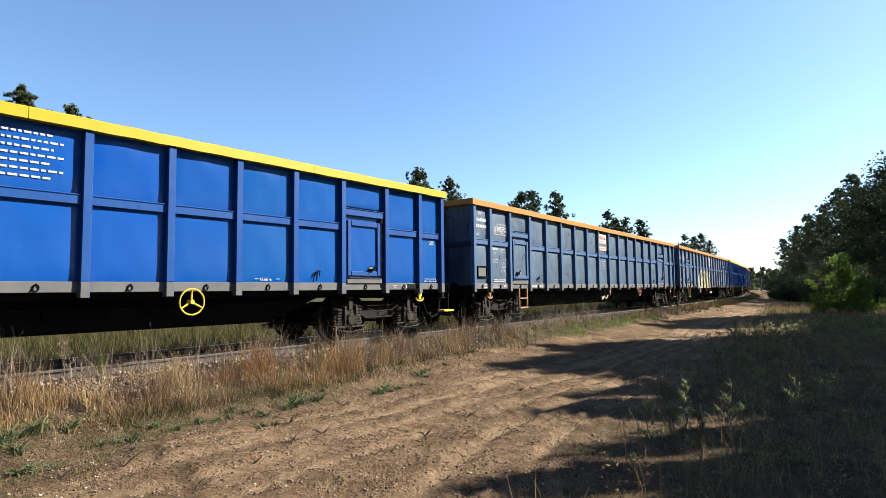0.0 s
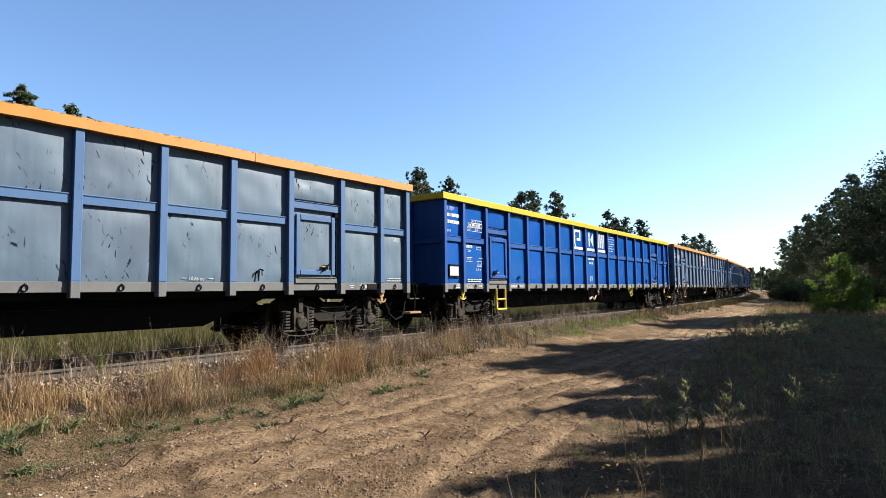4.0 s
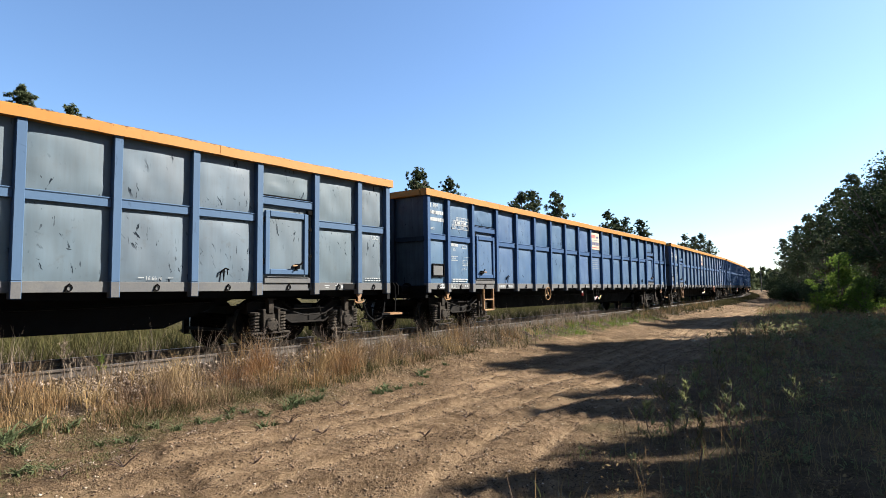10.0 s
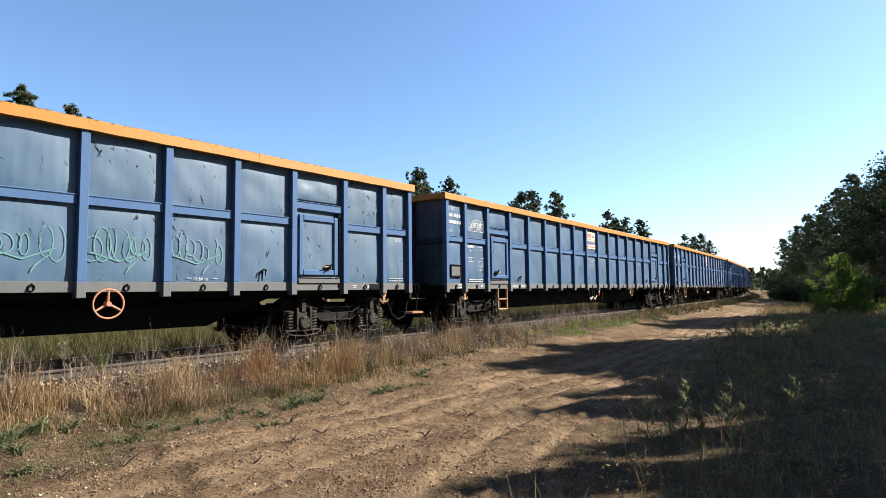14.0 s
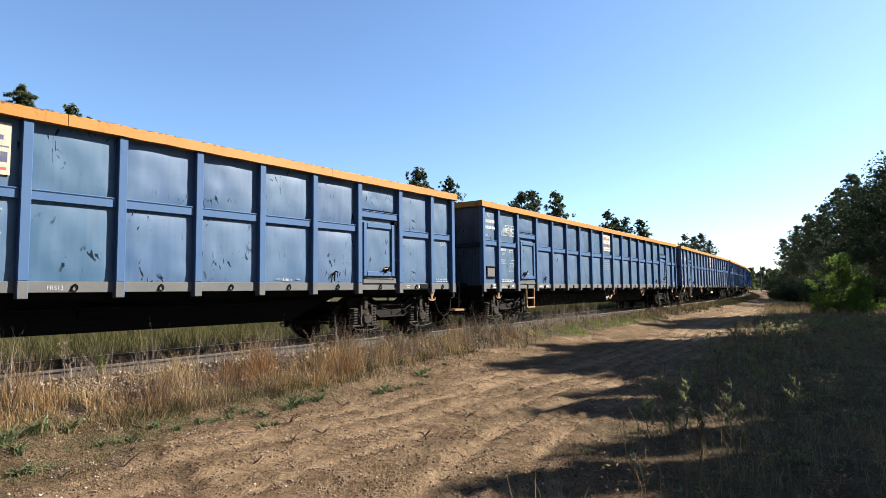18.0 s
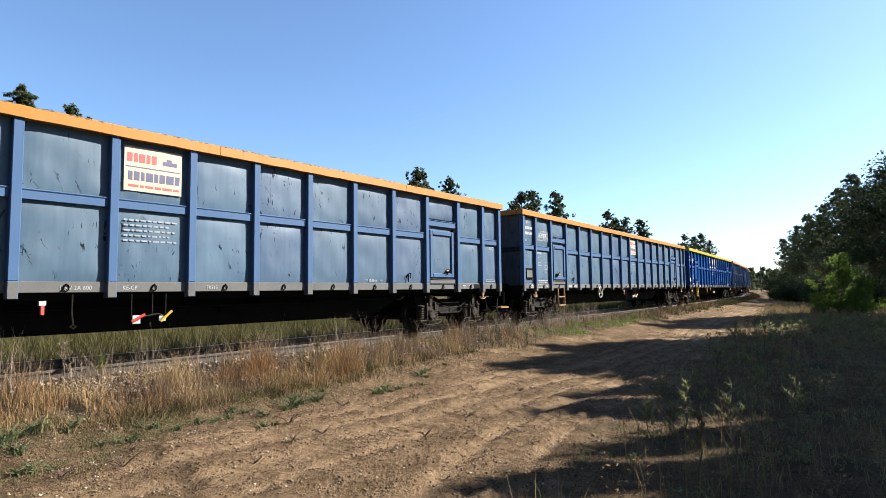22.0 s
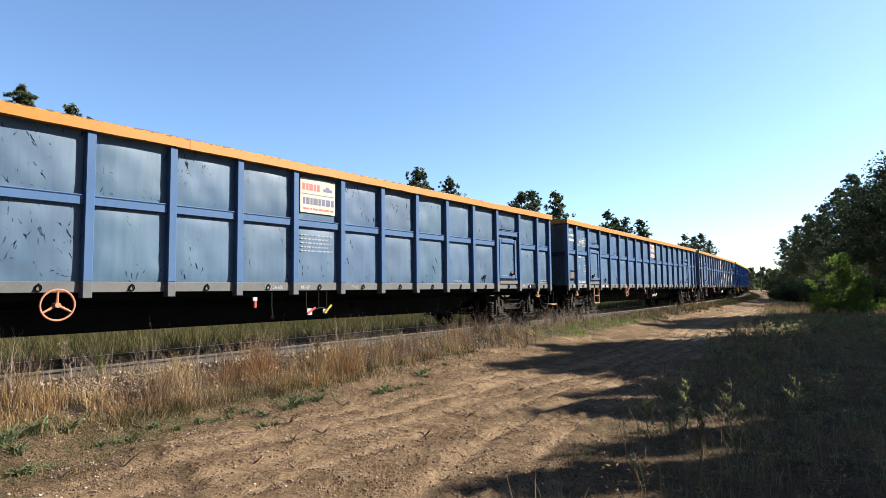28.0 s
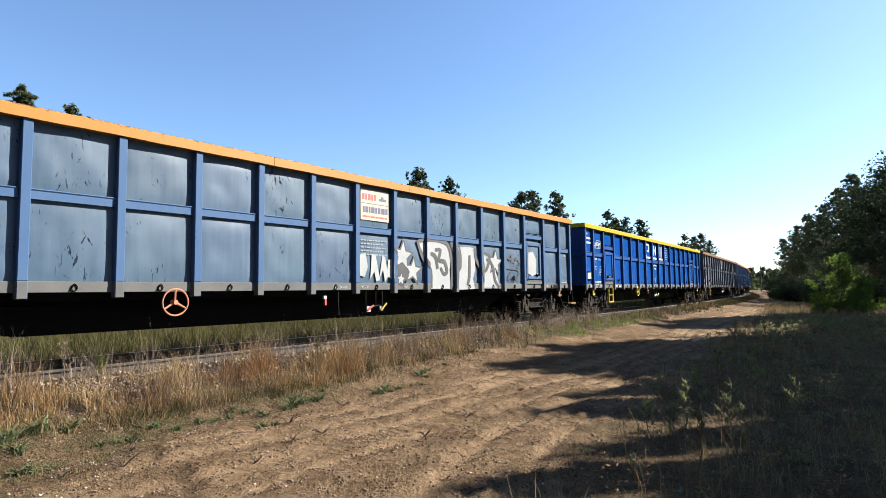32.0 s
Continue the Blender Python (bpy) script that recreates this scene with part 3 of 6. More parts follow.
def axle_box_mesh():
    b = Build()
    b.box(-0.15, 0.15, -0.10, 0.12, -0.16, 0.20)
    b.lathe([(0.13, 0.0), (0.125, -0.06), (0.10, -0.075), (0.04, -0.08)], 16, "y", (0, -0.10, 0.0))
    for a in range(0, 360, 60):
        b.box(0.10 * math.cos(radians(a)) - 0.014, 0.10 * math.cos(radians(a)) + 0.014, -0.19, -0.17, 0.10 * math.sin(radians(a)) - 0.014, 0.10 * math.sin(radians(a)) + 0.014)
    b.box(-0.40, 0.40, -0.13, 0.10, -0.16, -0.125)
    b.box(-0.055, 0.055, -0.12, 0.0, 0.20, 0.47)
    b.box(-0.09, 0.09, -0.14, 0.02, 0.44, 0.47)
    for x in (-0.155, 0.155):
        b.prism([(x - 0.02, -0.14), (x + 0.02, -0.14), (x + 0.03, 0.28), (x - 0.03, 0.28)], -0.14, 0.02)
    b.tube([(-0.42, -0.12, -0.15), (-0.30, -0.14, -0.22), (0, -0.15, -0.245), (0.30, -0.14, -0.22), (0.42, -0.12, -0.15)], 0.016, 6)
    return b.mesh("axle_box", M_DUST, 0.008)


def spring_mesh():
    pts = [(0.085 * math.cos(k * 0.7), 0.085 * math.sin(k * 0.7), 0.0 + k * 0.0062) for k in range(52)]
    b = Build().tube(pts, 0.021, 6)
    b.lathe([(0.11, 0.31), (0.11, 0.35), (0.06, 0.36)], 12, "z")
    b.lathe([(0.04, 0.0), (0.04, 0.32)], 8, "z")
    return b.mesh("spring", M_DUST)


WHEELSETS = []


def bogie(wagon, x):
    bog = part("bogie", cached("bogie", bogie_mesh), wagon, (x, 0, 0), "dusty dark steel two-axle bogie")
    for ax in (-0.9, 0.9):
        ws = part("wheelset", cached("wheelset", wheelset_mesh), bog, (ax, 0, WHEEL_R))
        WHEELSETS.append((ws, ax))
        for s in (-1, 1):
            turn = Matrix.Identity(4) if s < 0 else Matrix.Rotation(math.pi, 4, "Z")
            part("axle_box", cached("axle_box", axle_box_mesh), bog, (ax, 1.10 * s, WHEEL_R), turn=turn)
            for dx in (-0.27, 0.27):
                part("spring", cached("spring", spring_mesh), bog, (ax + dx, 1.10 * s, WHEEL_R - 0.13), "nested coil spring")


def underframe_mesh():
    b = Build()
    for y in (-1.30, 1.22):
        b.box(-10.2, 10.2, y, y + 0.08, 0.96, 1.22)
    deep = [(-10.2, 1.22), (10.2, 1.22), (10.2, 0.92), (6.9, 0.92), (5.7, 0.48), (-5.7, 0.48), (-6.9, 0.92), (-10.2, 0.92)]
    for y in (-0.80, -0.30, 0.24, 0.74):
        b.prism(deep, y, y + 0.06)
    for x in np.arange(-9.6, 9.7, 1.6):
        b.box(x - 0.04, x + 0.04, -1.28, 1.28, 1.0, 1.22)
    b.prism([(x, z) for x, z in deep], -0.5, 0.5)
    b.lathe([(0.02, 2.0), (0.19, 2.05), (0.20, 2.9), (0.02, 2.95)], 14, "x", (0, -0.66, 0.78))
    b.tube([(-6.5, -0.9, 0.90), (-4, -0.9, 0.84), (4, -0.9, 0.84), (6.5, -0.9, 0.90)], 0.02, 6)
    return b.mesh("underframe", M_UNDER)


def far_wall_mesh(mat):
    b = Build()
    b.box(-10.2, 10.2, 1.33, -FACE, 1.05, 3.29, 0)
    for x in POSTS:
        b.box(x - 0.06, x + 0.06, -FACE, -POST_Y, Z_FOOT, Z_TOP, 1)
    for i in range(18):
        z = 2.56 if i in (2, 15) else Z_MID0
        b.box(POSTS[i] + 0.06, POSTS[i + 1] - 0.06, -FACE, 1.45, z, z + 0.14, 1)
    b.box(-10.2, 10.2, -FACE, 1.40, Z_SILL0, Z_SILL1, 2)
    return b.mesh("side_wall", [mat, M_POST, M_FOOT])


def hook_mesh():
    b = Build()
    b.prism([(-0.065, 0.0), (-0.055, -0.07), (-0.03, -0.11), (-0.04, -0.17), (0.04, -0.17), (0.03, -0.11), (0.055, -0.07), (0.065, 0.0)], -0.015, 0.015)
    b.tube([(-0.12, 0, -0.13), (-0.115, 0, -0.175), (-0.06, 0, -0.20), (0.06, 0, -0.20), (0.115, 0, -0.175), (0.12, 0, -0.13)], 0.02, 6)
    return b


def wheel_ring_mesh(mat):
    b = Build()
    b.tube([(0.20 * math.cos(k * math.pi / 14), 0, 0.20 * math.sin(k * math.pi / 14)) for k in range(28)], 0.014, 6, closed=True)
    for a in (90, 210, 330):
        b.tube([(0, 0.03, 0), (0.20 * math.cos(radians(a)), 0, 0.20 * math.sin(radians(a)))], [0.020, 0.013], 6)
    b.lathe([(0.035, -0.02), (0.035, 0.10)], 10, "y")
    return b.mesh("handwheel", mat)


def buffer_parts(wagon, end, y):
    x0 = 10.23 * end
    b = Build()
    b.lathe([(0.17, 0.0), (0.17, 0.02 * end), (0.115, 0.03 * end), (0.105, 0.30 * end), (0.12, 0.31 * end), (0.12, 0.34 * end), (0.09, 0.345 * end)], 16, "x")
    buf = part("buffer", cached(("buffer", end), lambda: b.mesh("buffer", M_UNDER)), wagon, (x0, y, 1.06), "black sprung side buffer")
    part("plunger", cached(("plunger", end), lambda: Build().lathe([(0.075, 0.30 * end), (0.075, 0.58 * end)], 14, "x").mesh("plunger", M_CHROME, 0, True)), buf, label="shiny greased plunger")
    head = [(-0.22, -0.10), (-0.22, 0.10), (-0.15, 0.17), (0.15, 0.17), (0.22, 0.10), (0.22, -0.10), (0.15, -0.17), (-0.15, -0.17)]
    part("buffer_head", cached(("buffer_head", end), lambda: Build().prism(head, 0.57 * end, 0.605 * end, axis="x").mesh("buffer_head", M_BLACK, 0.008)), buf, label="black buffer plate")


def end_parts(wagon, end, lk):
    x = 10.17 * end

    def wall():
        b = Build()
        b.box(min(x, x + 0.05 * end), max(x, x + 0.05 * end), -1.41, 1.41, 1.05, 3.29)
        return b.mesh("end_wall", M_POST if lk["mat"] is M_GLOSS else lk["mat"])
    # the end colour is darker than the sides: shade painted into it
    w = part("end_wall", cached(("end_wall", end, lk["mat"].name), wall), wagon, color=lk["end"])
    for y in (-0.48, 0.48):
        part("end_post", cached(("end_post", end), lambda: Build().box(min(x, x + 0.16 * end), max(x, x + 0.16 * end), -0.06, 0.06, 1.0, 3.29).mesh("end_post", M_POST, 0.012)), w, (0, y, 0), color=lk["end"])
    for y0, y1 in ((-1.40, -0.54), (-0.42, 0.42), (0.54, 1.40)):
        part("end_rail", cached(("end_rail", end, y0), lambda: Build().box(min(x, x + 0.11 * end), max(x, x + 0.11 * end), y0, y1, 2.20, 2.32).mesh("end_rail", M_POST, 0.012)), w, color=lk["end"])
    b = Build().box(min(x, x + 0.10 * end), max(x, x + 0.10 * end), -1.45, 1.45, 0.86, 1.16)
    b.tube([(x + 0.1 * end, 0.0, 1.0), (x + 0.34 * end, 0.0, 1.0), (x + 0.40 * end, 0, 1.06)], 0.045, 8)
    b.tube([(x + 0.36 * end, 0.06, 1.0), (x + 0.55 * end, 0.05, 0.86), (x + 0.69 * end, 0.04, 0.90)], 0.03, 6)
    part("headstock", cached(("headstock", end), lambda: b.mesh("headstock", M_UNDER, 0.01)), wagon, label="black end beam with the screw coupling")
    h = Build()
    for y in (-0.35, 0.35):
        h.tube([(x + 0.08 * end, y, 0.92), (x + 0.20 * end, y, 0.78), (x + 0.42 * end, y * 0.7, 0.60), (x + 0.62 * end, y * 0.6, 0.66), (x + 0.72 * end, y * 0.55, 0.78)], 0.022, 6)
    part("brake_hose", cached(("brake_hose", end), lambda: h.mesh("brake_hose", M_BLACK)), wagon, label="black rubber brake hoses")
    for y in (-0.875, 0.875):
        buffer_parts(wagon, end, y)


def rim_parts(wagon, lk):
    """The coloured top rail, in welded lengths."""
    cuts = [-10.31, -6.9, -2.1, 1.6, 6.2, 10.31]
    mat = M_RIM_NEW if lk["mat"] is M_GLOSS else M_RIM
    for s in (-1, 1):
        for i in range(5):
            a, c = cuts[i] + 0.004, cuts[i + 1] - 0.004

            def seg():
                b = Build()
                n = 14
                r = random.Random(i * 7 + 3)
                prof = [(-1.535, 3.285), (-1.535, 3.43), (-1.52, 3.445), (-1.36, 3.445), (-1.345, 3.43), (-1.345, 3.285)]
                for k in range(n + 1):
                    x, d = a + (c - a) * k / n, r.uniform(-0.006, 0.006) if 0 < k < n else 0.0
                    b.v += [(x, y + d * 0.3, z + d) for y, z in prof]
                m = len(prof)
                b.f += [(k * m + q, k * m + (q + 1) % m, (k + 1) * m + (q + 1) % m, (k + 1) * m + q) for k in range(n) for q in range(m)]
                b.f += [tuple(range(m)), tuple(range(n * m, n * m + m))]
                b.s += [0] * len(b.f)
                return b.mesh("top_rail", mat)
            turn = None if s < 0 else Matrix.Rotation(math.pi, 4, "Z")
            part("top_rail", cached(("rim", i, mat.name), seg), wagon, turn=turn, color=lk["rim"])
    for e in (-1, 1):
        part("end_top_rail", cached(("rim_end", e), lambda: Build().box(min(10.16 * e, 10.33 * e), max(10.16 * e, 10.33 * e), -1.34, 1.34, 3.285, 3.44).mesh("end_top_rail", M_RIM, 0.012)), wagon, color=lk["rim"])


def brake_gear(wagon, x, seed, plates):
    """Levers and plates that hang below the sill."""
    b = Build()
    for dx, l in ((-0.28, 0.34), (0.02, 0.26), (0.22, 0.30)):
        b.tube([(dx, 0, 0.06), (dx, 0, -l)], 0.010, 5)
    b.tube([(-0.28, 0, -0.30), (0.10, -0.02, -0.24), (0.24, -0.02, -0.30)], 0.014, 5)
    g = part("brake_gear", cached("brake_gear", lambda: b.mesh("brake_gear", M_BOGIE)), wagon, (x, -1.42, 0.98), "dark brake changeover levers")
    part("plate", cached("gear_plate", lambda: Build().box(-0.055, 0.055, -0.012, 0.0, -0.07, 0.05).mesh("plate", M_WHITE)), g, (-0.22, -0.02, -0.30), "white plate with a red lever")
    part("lever", cached("gear_lever_red", lambda: Build().tube([(-0.08, -0.04, -0.06), (0.10, -0.05, 0.04)], 0.022, 6).mesh("lever", M_RED)), g, (-0.22, -0.02, -0.28), "red lever")
    part("plate", cached("gear_plate_small", lambda: Build().box(-0.05, 0.05, -0.012, 0.0, -0.05, 0.03).mesh("plate", M_WHITE)), g, (0.16, -0.02, -0.30), "white plate with a yellow lever")
    part("lever", cached("gear_lever_yellow", lambda: Build().tube([(-0.06, -0.04, -0.05), (0.10, -0.05, 0.10)], 0.020, 6).mesh("lever", M_YELLOW)), g, (0.18, -0.02, -0.30), "yellow lever")
    b = Build().tube([(0, 0, 0.06), (0.0, 0, -0.20), (0.02, 0, -0.34)], 0.012, 5).tube([(0.02, 0, -0.40), (0.055, 0, -0.37), (0.02, 0, -0.34), (-0.015, 0, -0.37)], 0.010, 5, closed=True)
    b.box(-0.39, -0.31, -0.02, 0.02, -0.08, -0.02, 1).box(-0.37, -0.33, -0.03, 0.02, -0.20, -0.08, 2)
    part("release_pull", cached("release_pull", lambda: b.mesh("release_pull", [M_BOGIE, M_WHITE, M_RED])), wagon, (x + plates * 1.05, -1.42, 0.98), "brake release pull with a white and red valve")


def lashing_mesh():
    b = Build()
    b.tube(arc3(0.008, -0.006, 0.036, 0.044, 14), 0.0075, 5, closed=True)
    b.tube([(-0.045, -0.002, -0.055), (-0.02, -0.004, 0.0), (0.012, -0.004, 0.05)], 0.0085, 5)
    return b.mesh("lashing_ring", M_BLACK)


def arc3(cx, cz, rx, rz, n):
    return [(cx + rx * math.cos(2 * math.pi * k / n), 0.0, cz + rz * math.sin(2 * math.pi * k / n)) for k in range(n)]


def lever_mesh():
    b = Build().tube([(-0.075, 0, -0.03), (-0.045, -0.02, 0.045), (0.015, -0.02, 0.08), (0.08, -0.015, 0.06)], 0.013, 5)
    b.tube([(0.0, -0.015, 0.075), (-0.01, -0.008, -0.12)], 0.011, 5).tube([(0.05, -0.015, 0.068), (0.058, -0.012, -0.03)], 0.009, 5)
    return b.mesh("lashing_hook", M_BLACK)


def stencils(wagon, lk, i):
    """Lettering of the wagon's side."""
    c = [(POSTS[k] + POSTS[k + 1]) / 2 for k in range(18)]
    new_look = lk["mat"] is M_GLOSS
    ink = M_WHITE
    x = c[0] - 0.30
    part("marks", marks("keeper", ink, [("RIV", x + 0.16, 3.04, 0.145), ("Eaos", x, 2.50, 0.12)], word_bars(4, x, x + 0.58, 2.88, 0.085, 0.050, 0.018) + word_bars(5, x, x + 0.60, 2.71, 0.085, 0.050, 0.018) + word_bars(6, x, x + 0.11, 3.04, 0.10, 0.05, 0.018)), wagon, label="white stencilled lettering")
    x = c[1] - 0.20
    tb = frame_bars(x + 0.08, 2.80, x + 0.62, 2.89) + frame_bars(x - 0.05, 2.70, x + 0.62, 2.80) + frame_bars(x - 0.12, 2.58, x + 0.62, 2.69)
    tb += [(x + 0.20, 2.70, x + 0.21, 2.89), (x + 0.38, 2.70, x + 0.39, 2.89)] + word_bars(8, x + 0.0, x + 0.58, 2.725, 0.05, 0.09, 0.05)
    part("marks", marks("load_table", ink, [("A", x + 0.11, 2.815, 0.09), ("B", x + 0.27, 2.815, 0.09), ("C", x + 0.45, 2.815, 0.09), ("120", x - 0.10, 2.60, 0.11), ("00.0 t", x + 0.26, 2.60, 0.11)], tb), wagon, label="white load limit table")
    x = c[1] - 0.38
    tb = frame_bars(x, 2.14, x + 0.30, 2.21) + [(x, 1.88, x + 0.30, 1.892), (x, 1.78, x + 0.30, 1.792)] + word_bars(9, x + 0.02, x + 0.28, 2.155, 0.04, 0.06, 0.02)
    tb += frame_bars(x + 0.52, 1.66, x + 0.76, 1.80) + frame_bars(x + 0.50, 2.10, x + 0.72, 2.18)
    tb += [(x + 0.60, 1.88, x + 0.84, 1.892), (x + 0.84, 1.72, x + 0.852, 1.892)]
    tb += word_bars(10, x + 0.05, x + 0.75, 1.30, 0.028, 0.12, 0.02) + word_bars(11, x + 0.05, x + 0.70, 1.25, 0.028, 0.12, 0.02)
    part("marks", marks("capacity", ink, [("20 t", x + 0.08, 2.03, 0.10), ("53 m\u00b2", x + 0.04, 1.81, 0.085), ("111 m\u00b3", x + 0.54, 1.69, 0.08), ("21.70 m", x + 0.46, 1.55, 0.085)], tb), wagon, label="white capacity marks")
    x = c[1] - 0.40
    part("marks", marks("curve_mark", ink, [("R 60 m", x + 0.03, 1.105, 0.10)], frame_bars(x, 1.085, x + 0.40, 1.20) + word_bars(12, x + 0.62, x + 0.74, 1.12, 0.05, 0.05, 0.02), SILL_Y), wagon)
    part("marks", marks("star_mark", ink, [], word_bars(14, c[0] + 0.08, c[0] + 0.30, 1.09, 0.03, 0.06, 0.01) + [(c[0] + 0.10, 1.14, c[0] + 0.28, 1.155), (c[0] + 0.18, 1.125, c[0] + 0.20, 1.20), (c[0] + 0.12, 1.17, c[0] + 0.26, 1.185)], SILL_Y), wagon)
    part("marks", marks("number_row", ink, [], word_bars(15, c[3] - 0.42, c[3] - 0.06, 1.10, 0.07, 0.034, 0.014) + word_bars(16, c[3] + 0.06, c[3] + 0.34, 1.10, 0.07, 0.034, 0.014), SILL_Y), wagon)
    s = lk["sign"]
    part("marks", marks(("brake_text", s), ink, [("DRV 2A 600", c[s - 1] - 0.05, 1.10, 0.085), ("KE-GP", c[s] - 0.42, 1.10, 0.085), ("FR513", c[s + 1] - 0.30, 1.10, 0.085)], [], SILL_Y), wagon)
    part("marks", marks("pivot_length", ink, [("16.66 m", c[13] - 0.14, 1.24, 0.085)], [(c[13] - 0.24, 1.27, c[13] - 0.16, 1.28), (c[13] + 0.20, 1.27, c[13] + 0.28, 1.28)]), wagon)
    part("marks", marks("uic", ink, [("UIC", c[17] - 0.02, 2.12, 0.13)], word_bars(17, c[17] - 0.20, c[17] + 0.28, 1.25, 0.018, 0.05, 0.02) + word_bars(18, c[17] - 0.20, c[17] + 0.28, 1.30, 0.018, 0.05, 0.02)), wagon)
    part("marks", marks("earth_mark", ink, [], [(c[16] - 0.32, 1.15, c[16] - 0.20, 1.162), (c[16] - 0.30, 1.11, c[16] - 0.22, 1.122), (c[16] - 0.05, 1.15, c[16] + 0.05, 1.162), (c[16] - 0.005, 1.10, c[16] + 0.005, 1.20)] + word_bars(20, c[16] + 0.10, c[16] + 0.16, 1.10, 0.06, 0.04, 0.01), SILL_Y), wagon)
    part("placard_frame", cached("placard", lambda: Build().box(-0.24, 0.24, -0.03, 0.0, 0.0, 0.03).box(-0.24, 0.24, -0.03, 0.0, 0.28, 0.31).box(-0.24, -0.21, -0.03, 0.0, 0.03, 0.28).box(0.21, 0.24, -0.03, 0.0, 0.03, 0.28).mesh("placard_frame", M_BLACK)), wagon, (c[0] + 0.02, MARK_Y, 1.37), "black waybill holder")
    part("placard", cached(("placard_card", new_look), lambda: Build().box(-0.205, 0.205, -0.012, 0.0, 0.035, 0.275).mesh("placard", M_WHITE if new_look else M_FOOT)), wagon, (c[0] + 0.02, MARK_Y, 1.37))
    part("plate", cached("maker_plate", lambda: Build().box(-0.20, 0.20, -0.012, 0.0, 0.0, 0.10).mesh("plate", M_UNDER)), wagon, (c[16] + 0.36, SILL_Y, 1.09), "dark maker's plate")
    if new_look:
        # the owner's device, in plain white shapes over three bays, and bars of small writing
        for k, seed in ((7, 0), (8, 1), (9, 2)):
            b = Build()
            x, y = c[k], MARK_Y - 0.003
            flat(b, [(x - 0.36, 2.46), (x + 0.42, 2.46), (x + 0.42, 2.56), (x - 0.36, 2.56)], y)
            if seed == 0:
                for x0, x1, z0, z1 in ((-0.36, -0.26, 2.66, 3.18), (-0.26, 0.22, 3.09, 3.18), (0.12, 0.22, 2.78, 3.09), (-0.14, 0.12, 2.78, 2.87)):
                    flat(b, [(x + x0, z0), (x + x1, z0), (x + x1, z1), (x + x0, z1)], y)
                flat(b, [(x - 0.36, 2.66), (x - 0.16, 2.46), (x - 0.04, 2.46), (x - 0.26, 2.66)], y)
            elif seed == 1:
                flat(b, [(x - 0.16, 2.62), (x - 0.05, 2.62), (x - 0.05, 3.16), (x - 0.16, 3.16)], y)
                flat(b, [(x + 0.02, 2.89), (x + 0.30, 3.16), (x + 0.30, 2.62)], y)
            else:
                for x0 in (-0.34, -0.12, 0.10):
                    flat(b, [(x + x0, 2.62), (x + x0 + 0.12, 2.62), (x + x0 + 0.20, 3.16), (x + x0 + 0.08, 3.16)], y)
            part("device", cached(("device", k), lambda: raw_mesh(b, "device", [M_WHITE])), wagon, label="white painted owner's device")
        lines = []
        for r in range(7):
            lines += word_bars(30 + r, c[10] - 0.40, c[10] + (0.30 if r % 2 else 0.18), 3.12 - r * 0.095, 0.028, 0.07, 0.025)
        part("marks", marks("owner_lines", ink, [], lines), wagon, label="white lines of small writing")
        part("marks", marks("owner_words", ink, [], word_bars(40, c[8] - 0.28, c[8] + 0.36, 2.12, 0.075, 0.07, 0.035) + word_bars(41, c[8] - 0.16, c[8] + 0.26, 1.96, 0.075, 0.07, 0.035)), wagon)
        part("marks", marks("class_box", ink, [("G1", c[8] - 0.03, 1.37, 0.07)], frame_bars(c[8] - 0.08, 1.28, c[8] + 0.14, 1.52, 0.014) + frame_bars(c[8] - 0.05, 1.33, c[8] + 0.11, 1.47, 0.012)), wagon)
    elif lk.get("board", True):
        x = c[s]
        bd = part("sign_board", cached("sign_board", lambda: Build().box(-0.46, 0.40, -0.012, 0.0, 0.0, 0.66).mesh("sign_board", M_CREAM)), wagon, (x + 0.02, MARK_Y + 0.004, 2.54), "cream company board with red and navy shapes")
        part("print", cached("print_red", lambda: marks("print_red", M_RED, [], word_bars(50, -0.42, 0.02, 0.43, 0.13, 0.075, 0.02), -0.014)), bd, label="red printed shapes")
        part("print", cached("print_navy", lambda: marks("print_navy", M_NAVY, [], word_bars(51, -0.40, 0.37, 0.16, 0.13, 0.08, 0.02) + [(-0.44, 0.35, 0.38, 0.365), (0.10, 0.44, 0.32, 0.50), (0.16, 0.50, 0.24, 0.54)], -0.014)), bd, label="navy printed shapes")
        part("print", cached("print_small", lambda: marks("print_small", M_RED, [], word_bars(52, -0.40, 0.37, 0.06, 0.035, 0.1, 0.02), -0.014)), bd)
        lines = []
        for r in range(5):
            lines += word_bars(60 + r, x - 0.42, x + (0.28 if r % 2 else 0.36), 2.10 - r * 0.075, 0.026, 0.06, 0.025)
        part("marks", marks(("address", s), M_PALE, [], lines), wagon, label="pale lines of small writing")


